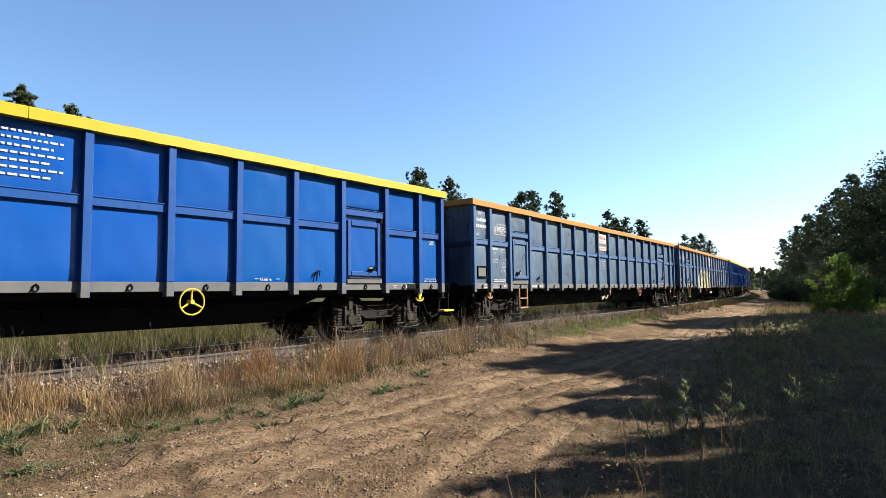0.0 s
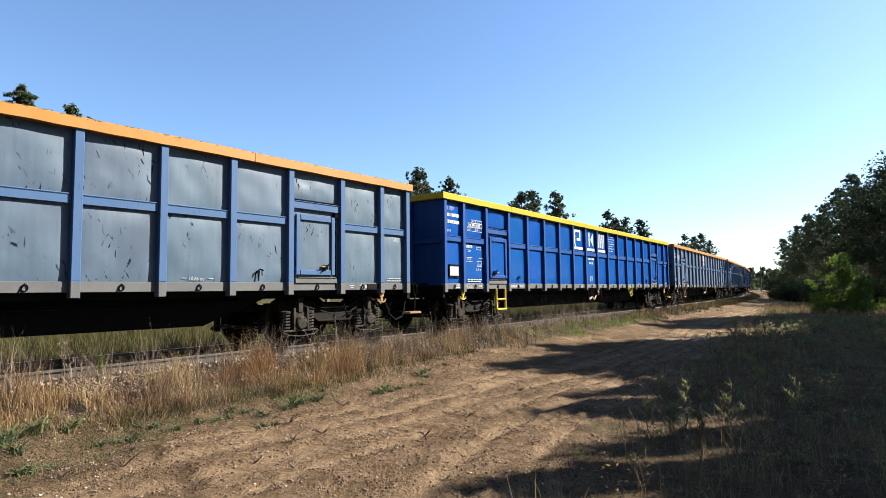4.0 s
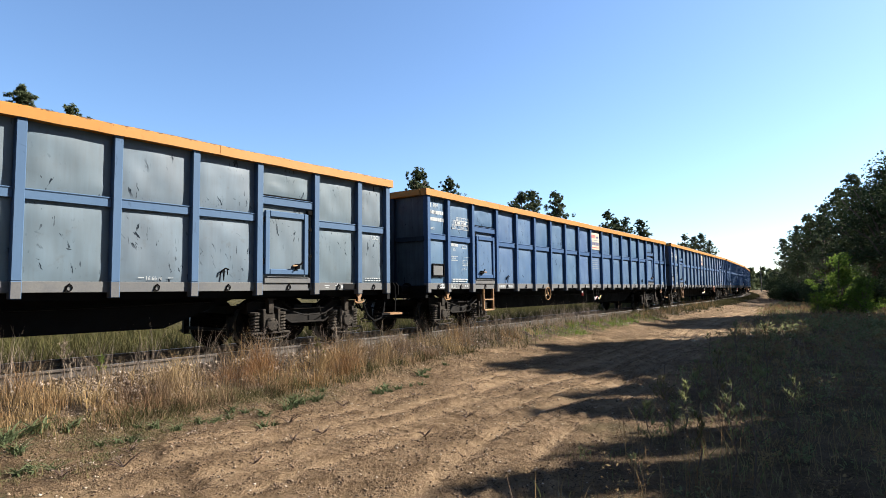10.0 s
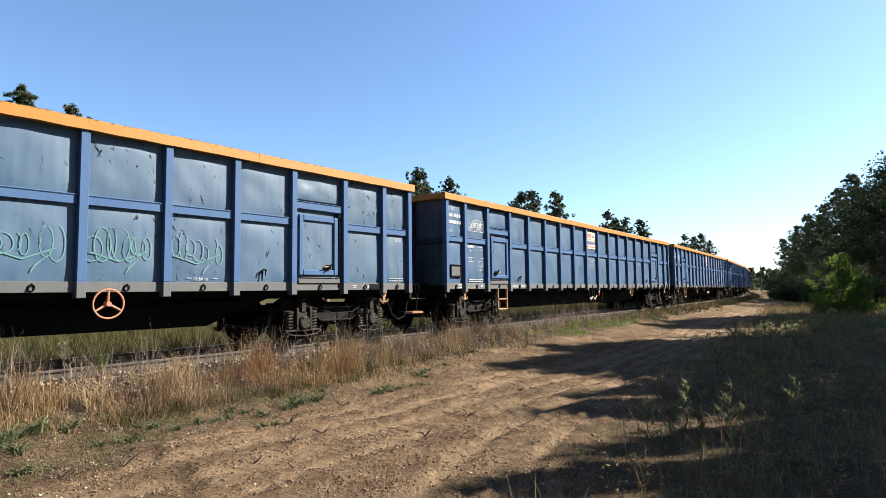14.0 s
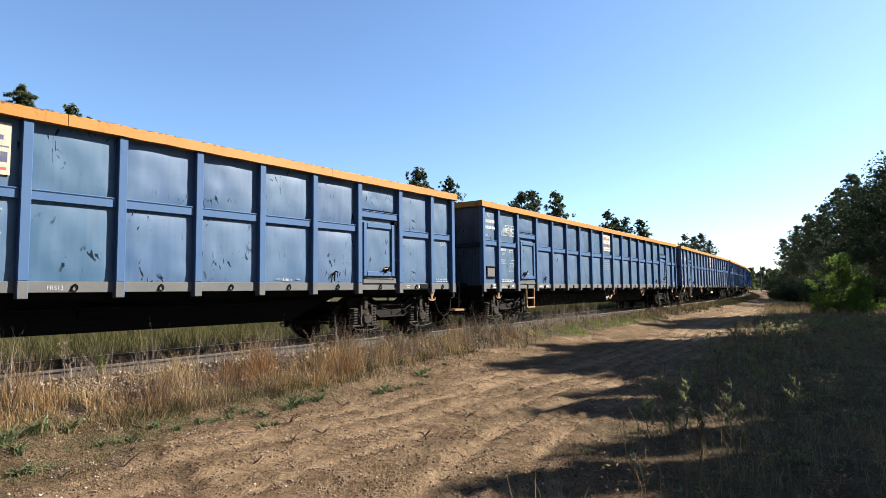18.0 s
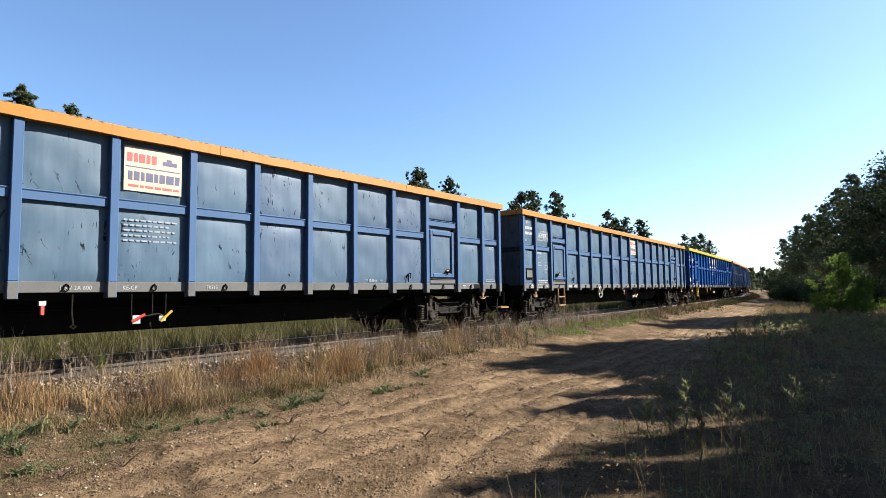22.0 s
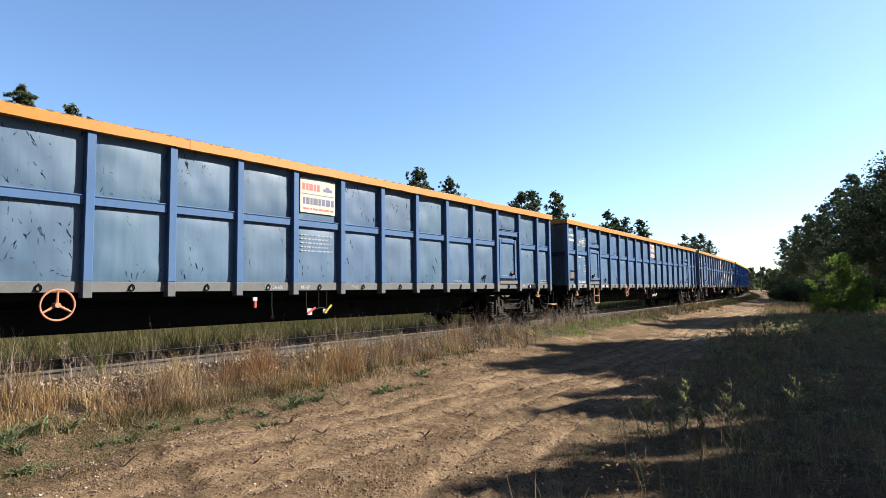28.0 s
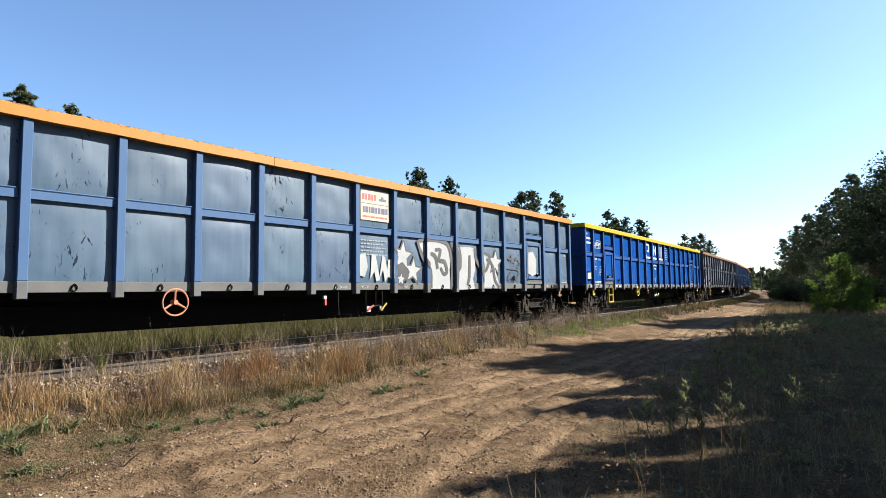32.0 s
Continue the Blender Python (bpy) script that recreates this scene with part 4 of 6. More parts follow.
class Spray:
    """Sprayed shapes in bay units (7.5 is the middle of the bay after the post 7) and metres of height, laid on the panels and sills and, cut to size, on the posts."""

    def __init__(self):
        self.polys = []

    @staticmethod
    def place(q):
        k = min(max(int(q), 0), 17)
        return POSTS[k] + (q - k) * (POSTS[k + 1] - POSTS[k])

    def fill(self, pts, slot):
        self.polys.append(([(self.place(q), z) for q, z in pts], slot))

    def stroke(self, pts, w, slot):
        p = [Vector((self.place(q), z)) for q, z in pts]
        fine = []
        for i in range(len(p) - 1):
            p0, p1, p2, p3 = p[max(i - 1, 0)], p[i], p[i + 1], p[min(i + 2, len(p) - 1)]
            for m in range(4):
                t = m / 4
                fine.append(0.5 * (2 * p1 + (p2 - p0) * t + (2 * p0 - 5 * p1 + 4 * p2 - p3) * t * t + (3 * p1 - p0 - 3 * p2 + p3) * t ** 3))
        fine.append(p[-1])
        edge = []
        for i, c in enumerate(fine):
            d = (fine[min(i + 1, len(fine) - 1)] - fine[max(i - 1, 0)])
            d = d.normalized() if d.length > 1e-6 else Vector((1, 0))
            k = w / 2 * (0.7 + 0.3 * math.sin(math.pi * i / (len(fine) - 1)))
            edge.append((c + Vector((-d.y, d.x)) * k, c - Vector((-d.y, d.x)) * k))
        for (a0, a1), (b0, b1) in zip(edge, edge[1:]):
            self.polys.append(([tuple(a0), tuple(a1), tuple(b1), tuple(b0)], slot))

    @staticmethod
    def cut(poly, x0, x1):
        for sign, lim in ((1, x0), (-1, -x1)):
            out = []
            for (ax, az), (bx, bz) in zip(poly, poly[1:] + poly[:1]):
                ina, inb = sign * ax >= lim, sign * bx >= lim
                if ina:
                    out.append((ax, az))
                if ina != inb:
                    t = (sign * lim - ax) / (bx - ax)
                    out.append((sign * lim, az + (bz - az) * t))
            poly = out
        return poly

    def lay(self, wagon, first, last, mats, label):
        for k in range(first, last + 1):
            for x0, x1, y in ((POSTS[k] + 0.062, POSTS[k + 1] - 0.062, FACE - (0.060 if k in (2, 15) else 0.036)), (POSTS[k] - 0.058, POSTS[k] + 0.058, POST_Y - 0.004)):
                b = Build()
                for i, (poly, slot) in enumerate(self.polys):
                    c = self.cut(poly, x0, x1)
                    if len(c) > 2:
                        flat(b, c, y - 0.0022 * slot - 0.00001 * i, slot)
                if b.f:
                    part("graffiti", raw_mesh(b, "graffiti", mats), wagon, label=label)


def graffiti_cloud(wagon):
    """Pale yellow bubble letters with dark green outlines on a white cloud, over five bays of the lower panels."""
    g = Spray()
    g.fill([(5.45, 1.0), (5.43, 1.6), (5.5, 1.75), (5.6, 1.82), (5.72, 1.83), (5.8, 1.95), (5.92, 2.0), (6.05, 2.0), (6.14, 1.96), (6.2, 2.1), (8.9, 2.1), (8.95, 1.95), (9.08, 1.94), (9.2, 1.88), (9.3, 1.77), (9.42, 1.64), (9.46, 1.47), (9.57, 1.38), (9.63, 1.2), (9.64, 1.0)], 0)
    g.fill([(5.58, 1.0), (5.58, 1.3), (5.66, 1.56), (5.84, 1.75), (6.02, 1.83), (6.31, 1.86), (6.16, 1.98), (6.13, 2.22), (6.72, 2.24), (6.9, 2.14), (7.27, 2.09), (7.2, 1.92), (7.05, 1.86), (7.34, 1.95), (7.38, 2.22), (7.75, 2.24), (7.84, 2.0), (7.9, 1.8), (7.98, 2.0), (8.1, 2.2), (8.8, 2.22), (8.82, 2.0), (8.7, 1.8), (8.98, 1.72), (9.1, 1.55), (9.12, 1.35), (9.05, 1.0)], 1)
    for pts in ([(6.27, 1.36), (6.30, 1.55), (6.45, 1.64), (6.60, 1.68), (6.70, 1.86), (6.85, 1.88), (6.86, 1.62), (6.75, 1.47), (6.6, 1.33), (6.4, 1.28)],
                [(6.98, 1.78), (7.1, 1.86), (7.22, 1.9), (7.36, 1.92), (7.42, 1.74), (7.34, 1.62), (7.1, 1.58), (6.96, 1.62)],
                [(7.80, 1.98), (7.92, 2.12), (7.99, 2.0), (8.03, 1.62), (7.93, 1.45), (7.86, 1.72)],
                [(8.24, 1.54), (8.34, 1.58), (8.43, 1.36), (8.34, 1.25), (8.22, 1.30)]):
        g.fill(pts, 2)
    for pts in ([(5.58, 1.0), (5.57, 1.32), (5.66, 1.58), (5.84, 1.77), (6.02, 1.84), (6.33, 1.86), (6.18, 2.0), (6.13, 2.22)],
                [(6.76, 2.2), (6.86, 2.12), (7.26, 2.08), (7.14, 1.88), (6.95, 1.86), (6.72, 1.93), (6.54, 2.05), (6.54, 1.98), (6.66, 1.84), (6.48, 1.68), (6.32, 1.64), (6.25, 1.50), (6.32, 1.33), (6.53, 1.29), (6.72, 1.41), (6.86, 1.54), (7.02, 1.58)],
                [(7.37, 2.22), (7.35, 2.07), (7.48, 1.87), (7.68, 1.74), (7.80, 1.58), (7.70, 1.56), (7.61, 1.71), (7.40, 1.74), (7.43, 1.60)],
                [(7.64, 2.26), (7.56, 2.05), (7.68, 1.94), (7.84, 1.67), (7.90, 1.47), (7.83, 1.38)],
                [(7.03, 1.35), (7.13, 1.30), (7.25, 1.36)],
                [(7.02, 1.52), (7.18, 1.62), (7.39, 1.57), (7.51, 1.34), (7.53, 1.0)],
                [(8.05, 2.18), (8.06, 1.97), (8.26, 1.67), (8.43, 1.47), (8.48, 1.32), (8.36, 1.24), (8.21, 1.37), (8.21, 1.52), (8.06, 1.54), (8.03, 1.32), (7.84, 1.40)],
                [(8.46, 2.18), (8.53, 2.03), (8.61, 2.08)],
                [(8.76, 2.18), (8.79, 1.97), (8.66, 1.82), (8.41, 1.80), (8.26, 1.90), (8.28, 1.97)],
                [(8.72, 1.75), (8.97, 1.69), (9.10, 1.55), (9.13, 1.38), (9.08, 1.05)]):
        g.stroke(pts, 0.085, 3)
    g.lay(wagon, 5, 9, [M_SPRAYWHITE, M_LEMON, M_SPRAYWHITE, M_OLIVE], "pale yellow bubble graffiti with dark green outlines")


def star(q, cz, r, turn=90):
    """A five-pointed star; q in bay units."""
    return [(q + (r if k % 2 == 0 else r * 0.45) * math.cos(radians(turn + 36 * k)) / 1.165, cz + (r if k % 2 == 0 else r * 0.45) * math.sin(radians(turn + 36 * k))) for k in range(10)]


def graffiti_white(wagon):
    """White letters and stars with black outlines over the bays near the rear door."""
    g = Spray()
    for pts in ([(9.10, 1.36), (9.10, 1.80), (9.24, 1.84), (9.30, 1.55), (9.22, 1.34)], [(9.36, 1.30), (9.40, 1.82), (9.50, 1.82), (9.62, 1.28), (9.52, 1.24), (9.47, 1.45)], [(9.60, 1.30), (9.68, 1.80), (9.76, 1.78), (9.84, 1.35), (9.75, 1.24), (9.70, 1.50)], [(9.80, 1.36), (9.84, 1.72), (9.95, 1.74), (9.96, 1.30)]):
        g.fill(pts, 0)
    g.fill([(10.73, 2.17), (10.80, 2.22), (11.25, 2.23), (11.64, 2.18), (11.84, 1.96), (11.78, 1.55), (11.80, 1.08), (11.13, 1.08), (11.13, 1.52), (10.97, 1.78)], 0)
    g.fill([(11.99, 2.14), (12.54, 2.16), (12.74, 2.15), (12.76, 1.58), (12.67, 1.34), (12.74, 1.07), (12.13, 1.05), (12.08, 1.34), (11.99, 1.58)], 0)
    g.fill([(13.05, 2.02), (13.30, 1.95), (13.62, 1.60), (13.84, 1.10), (13.12, 1.10), (13.02, 1.5)], 0)
    g.fill([(15.20, 1.52), (15.22, 2.16), (15.45, 2.20), (15.62, 1.95), (15.60, 1.50), (15.4, 1.44)], 0)
    g.fill([(10.10, 1.62), (10.36, 1.80), (10.44, 1.36), (10.20, 1.16), (10.08, 1.25)], 1)
    for q, z, r in ((10.25, 1.83, 0.36), (10.56, 1.50, 0.32), (10.20, 1.30, 0.18), (13.62, 1.80, 0.36)):
        g.fill(star(q, z, r + 0.06, 84), 1)
        g.fill(star(q, z, r - 0.05, 84), 2)
    for w, lines in ((0.11, ([(10.70, 2.20), (10.84, 1.86), (11.01, 1.66), (11.13, 1.50), (11.14, 1.10)],
                             [(10.72, 2.20), (11.2, 2.26), (11.64, 2.22), (11.80, 2.02), (11.86, 1.6), (11.82, 1.06)],
                             [(11.13, 1.92), (11.28, 1.86), (11.36, 1.56)],
                             [(11.28, 2.02), (11.46, 2.02), (11.40, 1.78), (11.60, 1.74), (11.68, 1.50), (11.56, 1.45), (11.46, 1.60)],
                             [(12.54, 1.95), (12.52, 1.40), (12.44, 1.16)],
                             [(12.74, 2.14), (12.80, 1.86), (13.00, 1.54), (13.09, 1.16)],
                             [(13.09, 2.04), (13.38, 1.94), (13.18, 1.55), (13.08, 1.92)],
                             [(13.24, 1.88), (13.50, 1.70), (13.60, 1.30), (13.80, 1.10)])),
                     (0.20, ([(11.85, 2.26), (11.99, 1.94), (12.11, 1.58), (12.15, 1.92), (12.08, 2.18)],
                             [(11.86, 1.9), (11.97, 1.5), (11.92, 1.1)])),
                     (0.045, ([(14.14, 1.74), (14.17, 2.06), (14.32, 1.90), (14.42, 2.06), (14.42, 1.80)],
                              [(14.48, 2.03), (14.50, 1.82), (14.66, 2.0)],
                              [(14.64, 1.92), (14.80, 1.88), (14.76, 1.72), (14.66, 1.68)],
                              [(14.20, 1.64), (14.66, 1.62), (14.78, 1.52), (14.56, 1.34)],
                              [(14.38, 1.58), (14.18, 1.34), (14.44, 1.40), (14.68, 1.34)]))):
        for pts in lines:
            g.stroke(pts, w, 3)
    g.lay(wagon, 9, 15, [M_SPRAYWHITE, M_SPRAYDARK, M_SPRAYWHITE, M_SPRAYDARK], "white graffiti with black outlines")


def graffiti_teal(wagon):
    """Thin teal scrawls on three lower panels."""
    r = random.Random(8)
    for k in (11, 12, 13):
        a, e = POSTS[k] + 0.10, POSTS[k + 1] - 0.22
        b = Build()
        for q in range(7):
            cx, cz = a + (e - a) * (q + 0.5) / 7, 1.72 + r.uniform(-0.06, 0.06)
            ribbon(b, arc(cx, cz, r.uniform(0.05, 0.13), r.uniform(0.10, 0.26), r.uniform(0, 360), r.uniform(400, 620), 14), 0.015, MARK_Y - 0.002)
        ribbon(b, [(a + 0.02, 1.62), (a + 0.4, 1.50), (e - 0.05, 1.66), (e - 0.3, 1.42), (a + 0.5, 1.34)], 0.022, MARK_Y - 0.002)
        part("graffiti", raw_mesh(b, "graffiti", [M_TEAL]), wagon, label="thin teal scrawled graffiti")


def blue_patches(wagon):
    """Rolled-on squares of fresh blue paint over the lower panels."""
    for k, (u0, u1, z0, z1) in zip(range(3, 9), ((0.17, 0.82, 1.45, 2.25), (0.09, 0.84, 1.45, 2.20), (0.25, 0.92, 1.37, 2.08), (0.12, 0.86, 1.31, 2.12), (0.04, 0.74, 1.22, 2.17), (0.02, 0.96, 1.22, 2.22))):
        a, e = POSTS[k] + 0.075, POSTS[k + 1] - 0.17
        x0, x1 = a + (e - a) * u0, a + (e - a) * u1
        b = Build()
        flat(b, [(x0, z0), (x1, z0), (x1, z1), (x0, z1)], MARK_Y)
        part("paint_patch", raw_mesh(b, "paint_patch", [M_PATCH]), wagon, label="square patch of fresh blue paint")


def build_wagon(i, lk):
    w = thing("freight_wagon", lk["label"], "freight wagon", "wagons of the train")
    mat = lk["mat"]
    rnd = random.Random(100 + i)
    part("floor", cached("floor", lambda: Build().box(-10.2, 10.2, -1.34, 1.34, 1.221, 1.27).mesh("floor", M_RUST)), w)
    part("inner_wall", cached("inner_wall", lambda: Build().box(-10.16, 10.16, -1.335, -1.31, 1.27, 3.28).box(-10.16, 10.16, 1.31, 1.329, 1.27, 3.28).mesh("inner_wall", M_RUST)), w, label="rusty inner plating")
    part("side_wall", cached(("far_wall", mat.name), lambda: far_wall_mesh(mat)), w, color=lk["panel"])
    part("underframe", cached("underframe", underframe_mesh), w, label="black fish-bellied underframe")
    for k in range(18):
        a, c = POSTS[k], POSTS[k + 1]
        x, wd = (a + c) / 2, c - a - 0.125
        door = k in (2, 15)
        tint = [max(0.0, v * (1 + rnd.uniform(-0.07, 0.07))) for v in lk["panel"]]
        zt = 2.77 if door else Z_MID1
        dent = 1 + (k * 7 + i * 3) % 5 if mat is M_PANEL else 0
        part("panel", cached(("panel", mat.name, round(wd, 3), zt, dent), lambda: panel_mesh(wd, 3.285 - zt, mat, 0.016, dent)), w, (x, FACE, zt), color=tint)
        if door:
            part("lintel", cached("lintel", lambda: Build().box(-0.56, 0.56, -0.060, 0.02, 0.0, 0.13).box(-0.56, 0.56, -0.072, 0.02, 0.13, 0.15).mesh("lintel", M_POST, 0.01)), w, (x, FACE, 2.58), color=lk["post"])
            door_parts(w, x, 1 if k == 2 else -1, lk)
            part("panel", cached(("door_back", mat.name), lambda: Build().box(-0.56, 0.56, 0.0, 0.03, 0.0, 1.37).mesh("panel", mat)), w, (x, FACE + 0.004, 1.21), color=[v * 0.8 for v in lk["panel"]])
        else:
            part("panel", cached(("panel", mat.name, round(wd, 3), Z_SILL1, dent), lambda: panel_mesh(wd, Z_MID0 - Z_SILL1, mat, 0.016, dent)), w, (x, FACE, Z_SILL1), color=tint)
            part("middle_rail", cached(("middle_rail", round(wd, 3)), lambda: Build().prism([(-0.02, 0.0), (0.052, 0.0), (0.052, 0.118), (0.064, 0.122), (0.064, 0.14), (-0.02, 0.14)], -wd / 2, wd / 2, axis="x").mesh("middle_rail", M_POST, 0.008)), w, (x, FACE, Z_MID0), color=lk["post"], turn=Matrix.Scale(-1, 4, (0, 1, 0)))
        part("sill_plate", cached(("sill_plate", round(wd, 3)), lambda: Build().box(-wd / 2, wd / 2, -0.032, 0.03, Z_SILL0, Z_SILL1 - 0.002).mesh("sill_plate", M_FOOT, 0.006)), w, (x, FACE, 0))
        part("lashing_ring", cached("lashing_ring", lashing_mesh), w, (x + 0.02, SILL_Y - 0.006, 1.135), label="black lashing ring")
    for k, x in enumerate(POSTS):
        b = Build().box(-0.06, 0.06, POST_Y, FACE + 0.03, Z_SILL1, Z_TOP, 0).box(-0.062, 0.062, POST_Y - 0.002, FACE + 0.03, Z_FOOT, Z_SILL1, 1)
        part("post", cached("post", lambda: b.mesh("post", [M_POST, M_FOOT], 0.008)), w, (x, 0, 0), color=lk["post"])
    for k in (3, 14):
        part("lashing_hook", cached("lashing_hook", lever_mesh), w, ((POSTS[k] + POSTS[k + 1]) / 2 + (0.05 if k == 3 else -0.05), MARK_Y - 0.01, 1.36), "black lashing hook")
    rim_parts(w, lk)
    for e in (-1, 1):
        end_parts(w, e, lk)
        bogie(w, PIVOT * e)
    fit = lk["fit"]
    for x in (POSTS[1] - 0.02, POSTS[17] + 0.02):
        part("rope_hook", cached(("rope_hook", fit.name), lambda: hook_mesh().mesh("rope_hook", fit)), w, (x, -1.44, 1.01), "painted rope hook")
    x = (POSTS[2] + POSTS[3]) / 2 + 0.14
    st = Build()
    for dx in (-0.25, 0.25):
        st.box(dx - 0.022, dx + 0.022, -0.03, 0.03, -0.52, 0.05)
    st.box(-0.25, 0.25, -0.05, 0.04, -0.54, -0.50).box(-0.25, 0.25, -0.045, 0.035, -0.26, -0.225)
    part("step_ladder", cached(("step_ladder", fit.name), lambda: st.mesh("step_ladder", fit, 0.006)), w, (x, -1.45, 1.02), "painted steel step")
    hx = (POSTS[6] + 0.2) if lk.get("hw") else POSTS[5] + 0.70 * 1.165 if lk["type"] == "A" else POSTS[13] - 0.70 * 1.165
    part("handwheel", cached(("handwheel", lk["wheel"].name), lambda: wheel_ring_mesh(lk["wheel"])), w, (hx, -1.50, 0.905), "three-spoked brake handwheel")
    s = lk["sign"]
    brake_gear(w, (POSTS[s] + POSTS[s + 1]) / 2, i, 1 if lk["type"] == "B" else -1)
    gr = Build().tube([(0, 0, 0.0), (0.10, 0, 0.0), (0.14, 0, -0.03), (0.14, 0, -0.98), (0.10, 0, -1.01), (0, 0, -1.01)], 0.014, 6)
    part("grab_rail", cached(("grab_rail", fit.name), lambda: gr.mesh("grab_rail", fit)), w, (10.20, -1.36, 2.36), "painted hand rail")
    fs = Build().tube([(0.0, 0, 0.45), (0.02, 0, 0.30), (-0.04, 0, 0.02)], 0.022, 6, 0).tube([(0.36, 0, 0.42), (0.34, 0, 0.05)], 0.018, 6, 0).box(-0.10, 0.14, -0.03, 0.2, -0.02, 0.02, 0).box(0.14, 0.52, -0.05, 0.2, -0.022, 0.022, 1)
    fs.tube([(-0.62, 0, 0.25), (-0.5, 0.0, 0.0), (-0.3, 0, -0.14), (-0.1, 0, -0.08), (0.0, 0, 0.12)], 0.022, 6, 0)
    part("footstep", cached(("footstep", fit.name), lambda: fs.mesh("footstep", [M_UNDER, fit])), w, (10.16, -1.38, 0.55), "shunter's footstep with a painted tread")
    stencils(w, lk, i)
    if lk.get("extra"):
        lk["extra"](w)
    return w


def lettered_bars(w):
    """A row of white lettering that runs over two upper panels."""
    part("marks", marks("long_row", M_WHITE, [], word_bars(70, POSTS[8] + 0.10, POSTS[9] - 0.16, 2.64, 0.15, 0.075, 0.03) + word_bars(71, POSTS[9] + 0.08, POSTS[10] - 0.16, 2.64, 0.15, 0.075, 0.03)), w, label="white row of worn lettering")
    lines = []
    for r in range(4):
        lines += word_bars(75 + r, POSTS[9] + 0.14, POSTS[9] + (0.70 if r % 2 else 0.5), 2.10 - r * 0.07, 0.03, 0.12, 0.025)
    part("marks", marks("worn_lines", M_PALE, [], lines), w)
    blue_patches(w)


ORANGE, YELLOW, BROWN = (0.255, 0.105, 0.013), (0.26, 0.20, 0.0), (0.09, 0.042, 0.02)
STEEL_BLUE, POST_BLUE = (0.145, 0.32, 0.51), (0.215, 0.43, 0.87)


def look_new(kind, sign=8):
    return dict(mat=M_GLOSS, panel=(0.0008, 0.041, 0.180), post=(0.001, 0.032, 0.142), end=(0.001, 0.024, 0.105), rim=YELLOW, type=kind, sign=sign, wheel=M_YELLOW, fit=M_YELLOW, label="glossy blue open freight wagon with a yellow top rail")


PAINT = 0.198


def look_old(kind, panel=STEEL_BLUE, post=POST_BLUE, rim=ORANGE, label="faded light blue open freight wagon with an orange top rail", **more):
    panel, post = (panel[0] * PAINT * 0.76, panel[1] * PAINT * 0.84, panel[2] * PAINT * 1.03), tuple(v * PAINT * 0.84 for v in post)
    # end walls get 13 percent of the post colour, as painted shade
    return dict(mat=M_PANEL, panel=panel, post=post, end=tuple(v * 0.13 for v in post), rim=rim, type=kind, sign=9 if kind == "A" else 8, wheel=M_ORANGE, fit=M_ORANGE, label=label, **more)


GREYISH = (0.205, 0.295, 0.35)
BRIGHT = (0.16, 0.345, 0.58)
GREY_LABEL = "greyish blue weathered open freight wagon with an orange top rail"
TRAIN = [
    look_new("B"),
    look_old("B", (0.20, 0.295, 0.365), label=GREY_LABEL),
    look_old("A", (0.21, 0.31, 0.375), label="greyish blue open freight wagon with pale yellow graffiti", extra=graffiti_cloud),
    look_new("B"),
    look_old("B", GREYISH, label=GREY_LABEL),
    look_old("A", (0.36, 0.42, 0.395), (0.24, 0.43, 0.74), label="grey-green open freight wagon with blue paint patches", board=False, hw=True, extra=lettered_bars),
    look_old("A", BRIGHT, (0.12, 0.29, 0.66), label="bright light blue open freight wagon with an orange top rail"),
    look_old("B", (0.18, 0.32, 0.44), label="light blue open freight wagon with thin teal graffiti", extra=graffiti_teal),
    look_old("B", (0.16, 0.31, 0.47)),
    look_old("A", (0.16, 0.33, 0.53)),
    look_old("B", (0.18, 0.335, 0.49)),
    look_old("A", (0.17, 0.31, 0.44)),
    look_old("A", (0.185, 0.33, 0.46)),
    look_new("A"),
    look_old("A", (0.175, 0.325, 0.47)),
    look_old("A", (0.17, 0.335, 0.51)),
    look_old("A", (0.185, 0.315, 0.43), label="light blue open freight wagon with white graffiti", extra=graffiti_white),
    look_new("A"),
    look_old("B", (0.15, 0.20, 0.25), (0.16, 0.20, 0.27), BROWN, label="dull grey open freight wagon with a brown top rail"),
    look_old("A", (0.16, 0.26, 0.36)),
    look_old("B", (0.17, 0.29, 0.40)),
    look_old("A", (0.16, 0.30, 0.45)),
]
TRAIN[5]["wheel"] = M_IVORY
for k in (1, 7, 11, 14, 15, 16):
    TRAIN[k]["wheel"] = M_SALMON
for k in (2, 12):
    TRAIN[k]["wheel"] = M_IVORY
WAGONS = [build_wagon(i, lk) for i, lk in enumerate(TRAIN)]


# How far the train has rolled, in metres, at t seconds: it slows a little and picks up again.
def rolled(t):
    c = (-6.62292552e-08, 5.29228775e-06, -1.17603218e-04, 4.12093307e-04, -1.59759694e-02, 11.2344871, 0.0629447539)
    out = 0.0
    for k in c:
        out = out * t + k
    return out


FRONT = 12.637 + 10.0  # where the second wagon's middle stands at the start


def wagon_pose(s):
    (xa, ya, _), (xb, yb, _) = on_track(s - PIVOT), on_track(s + PIVOT)
    return Matrix.Translation(((xa + xb) / 2, (ya + yb) / 2, 0)) @ Matrix.Rotation(math.atan2(yb - ya, xb - xa), 4, "Z")


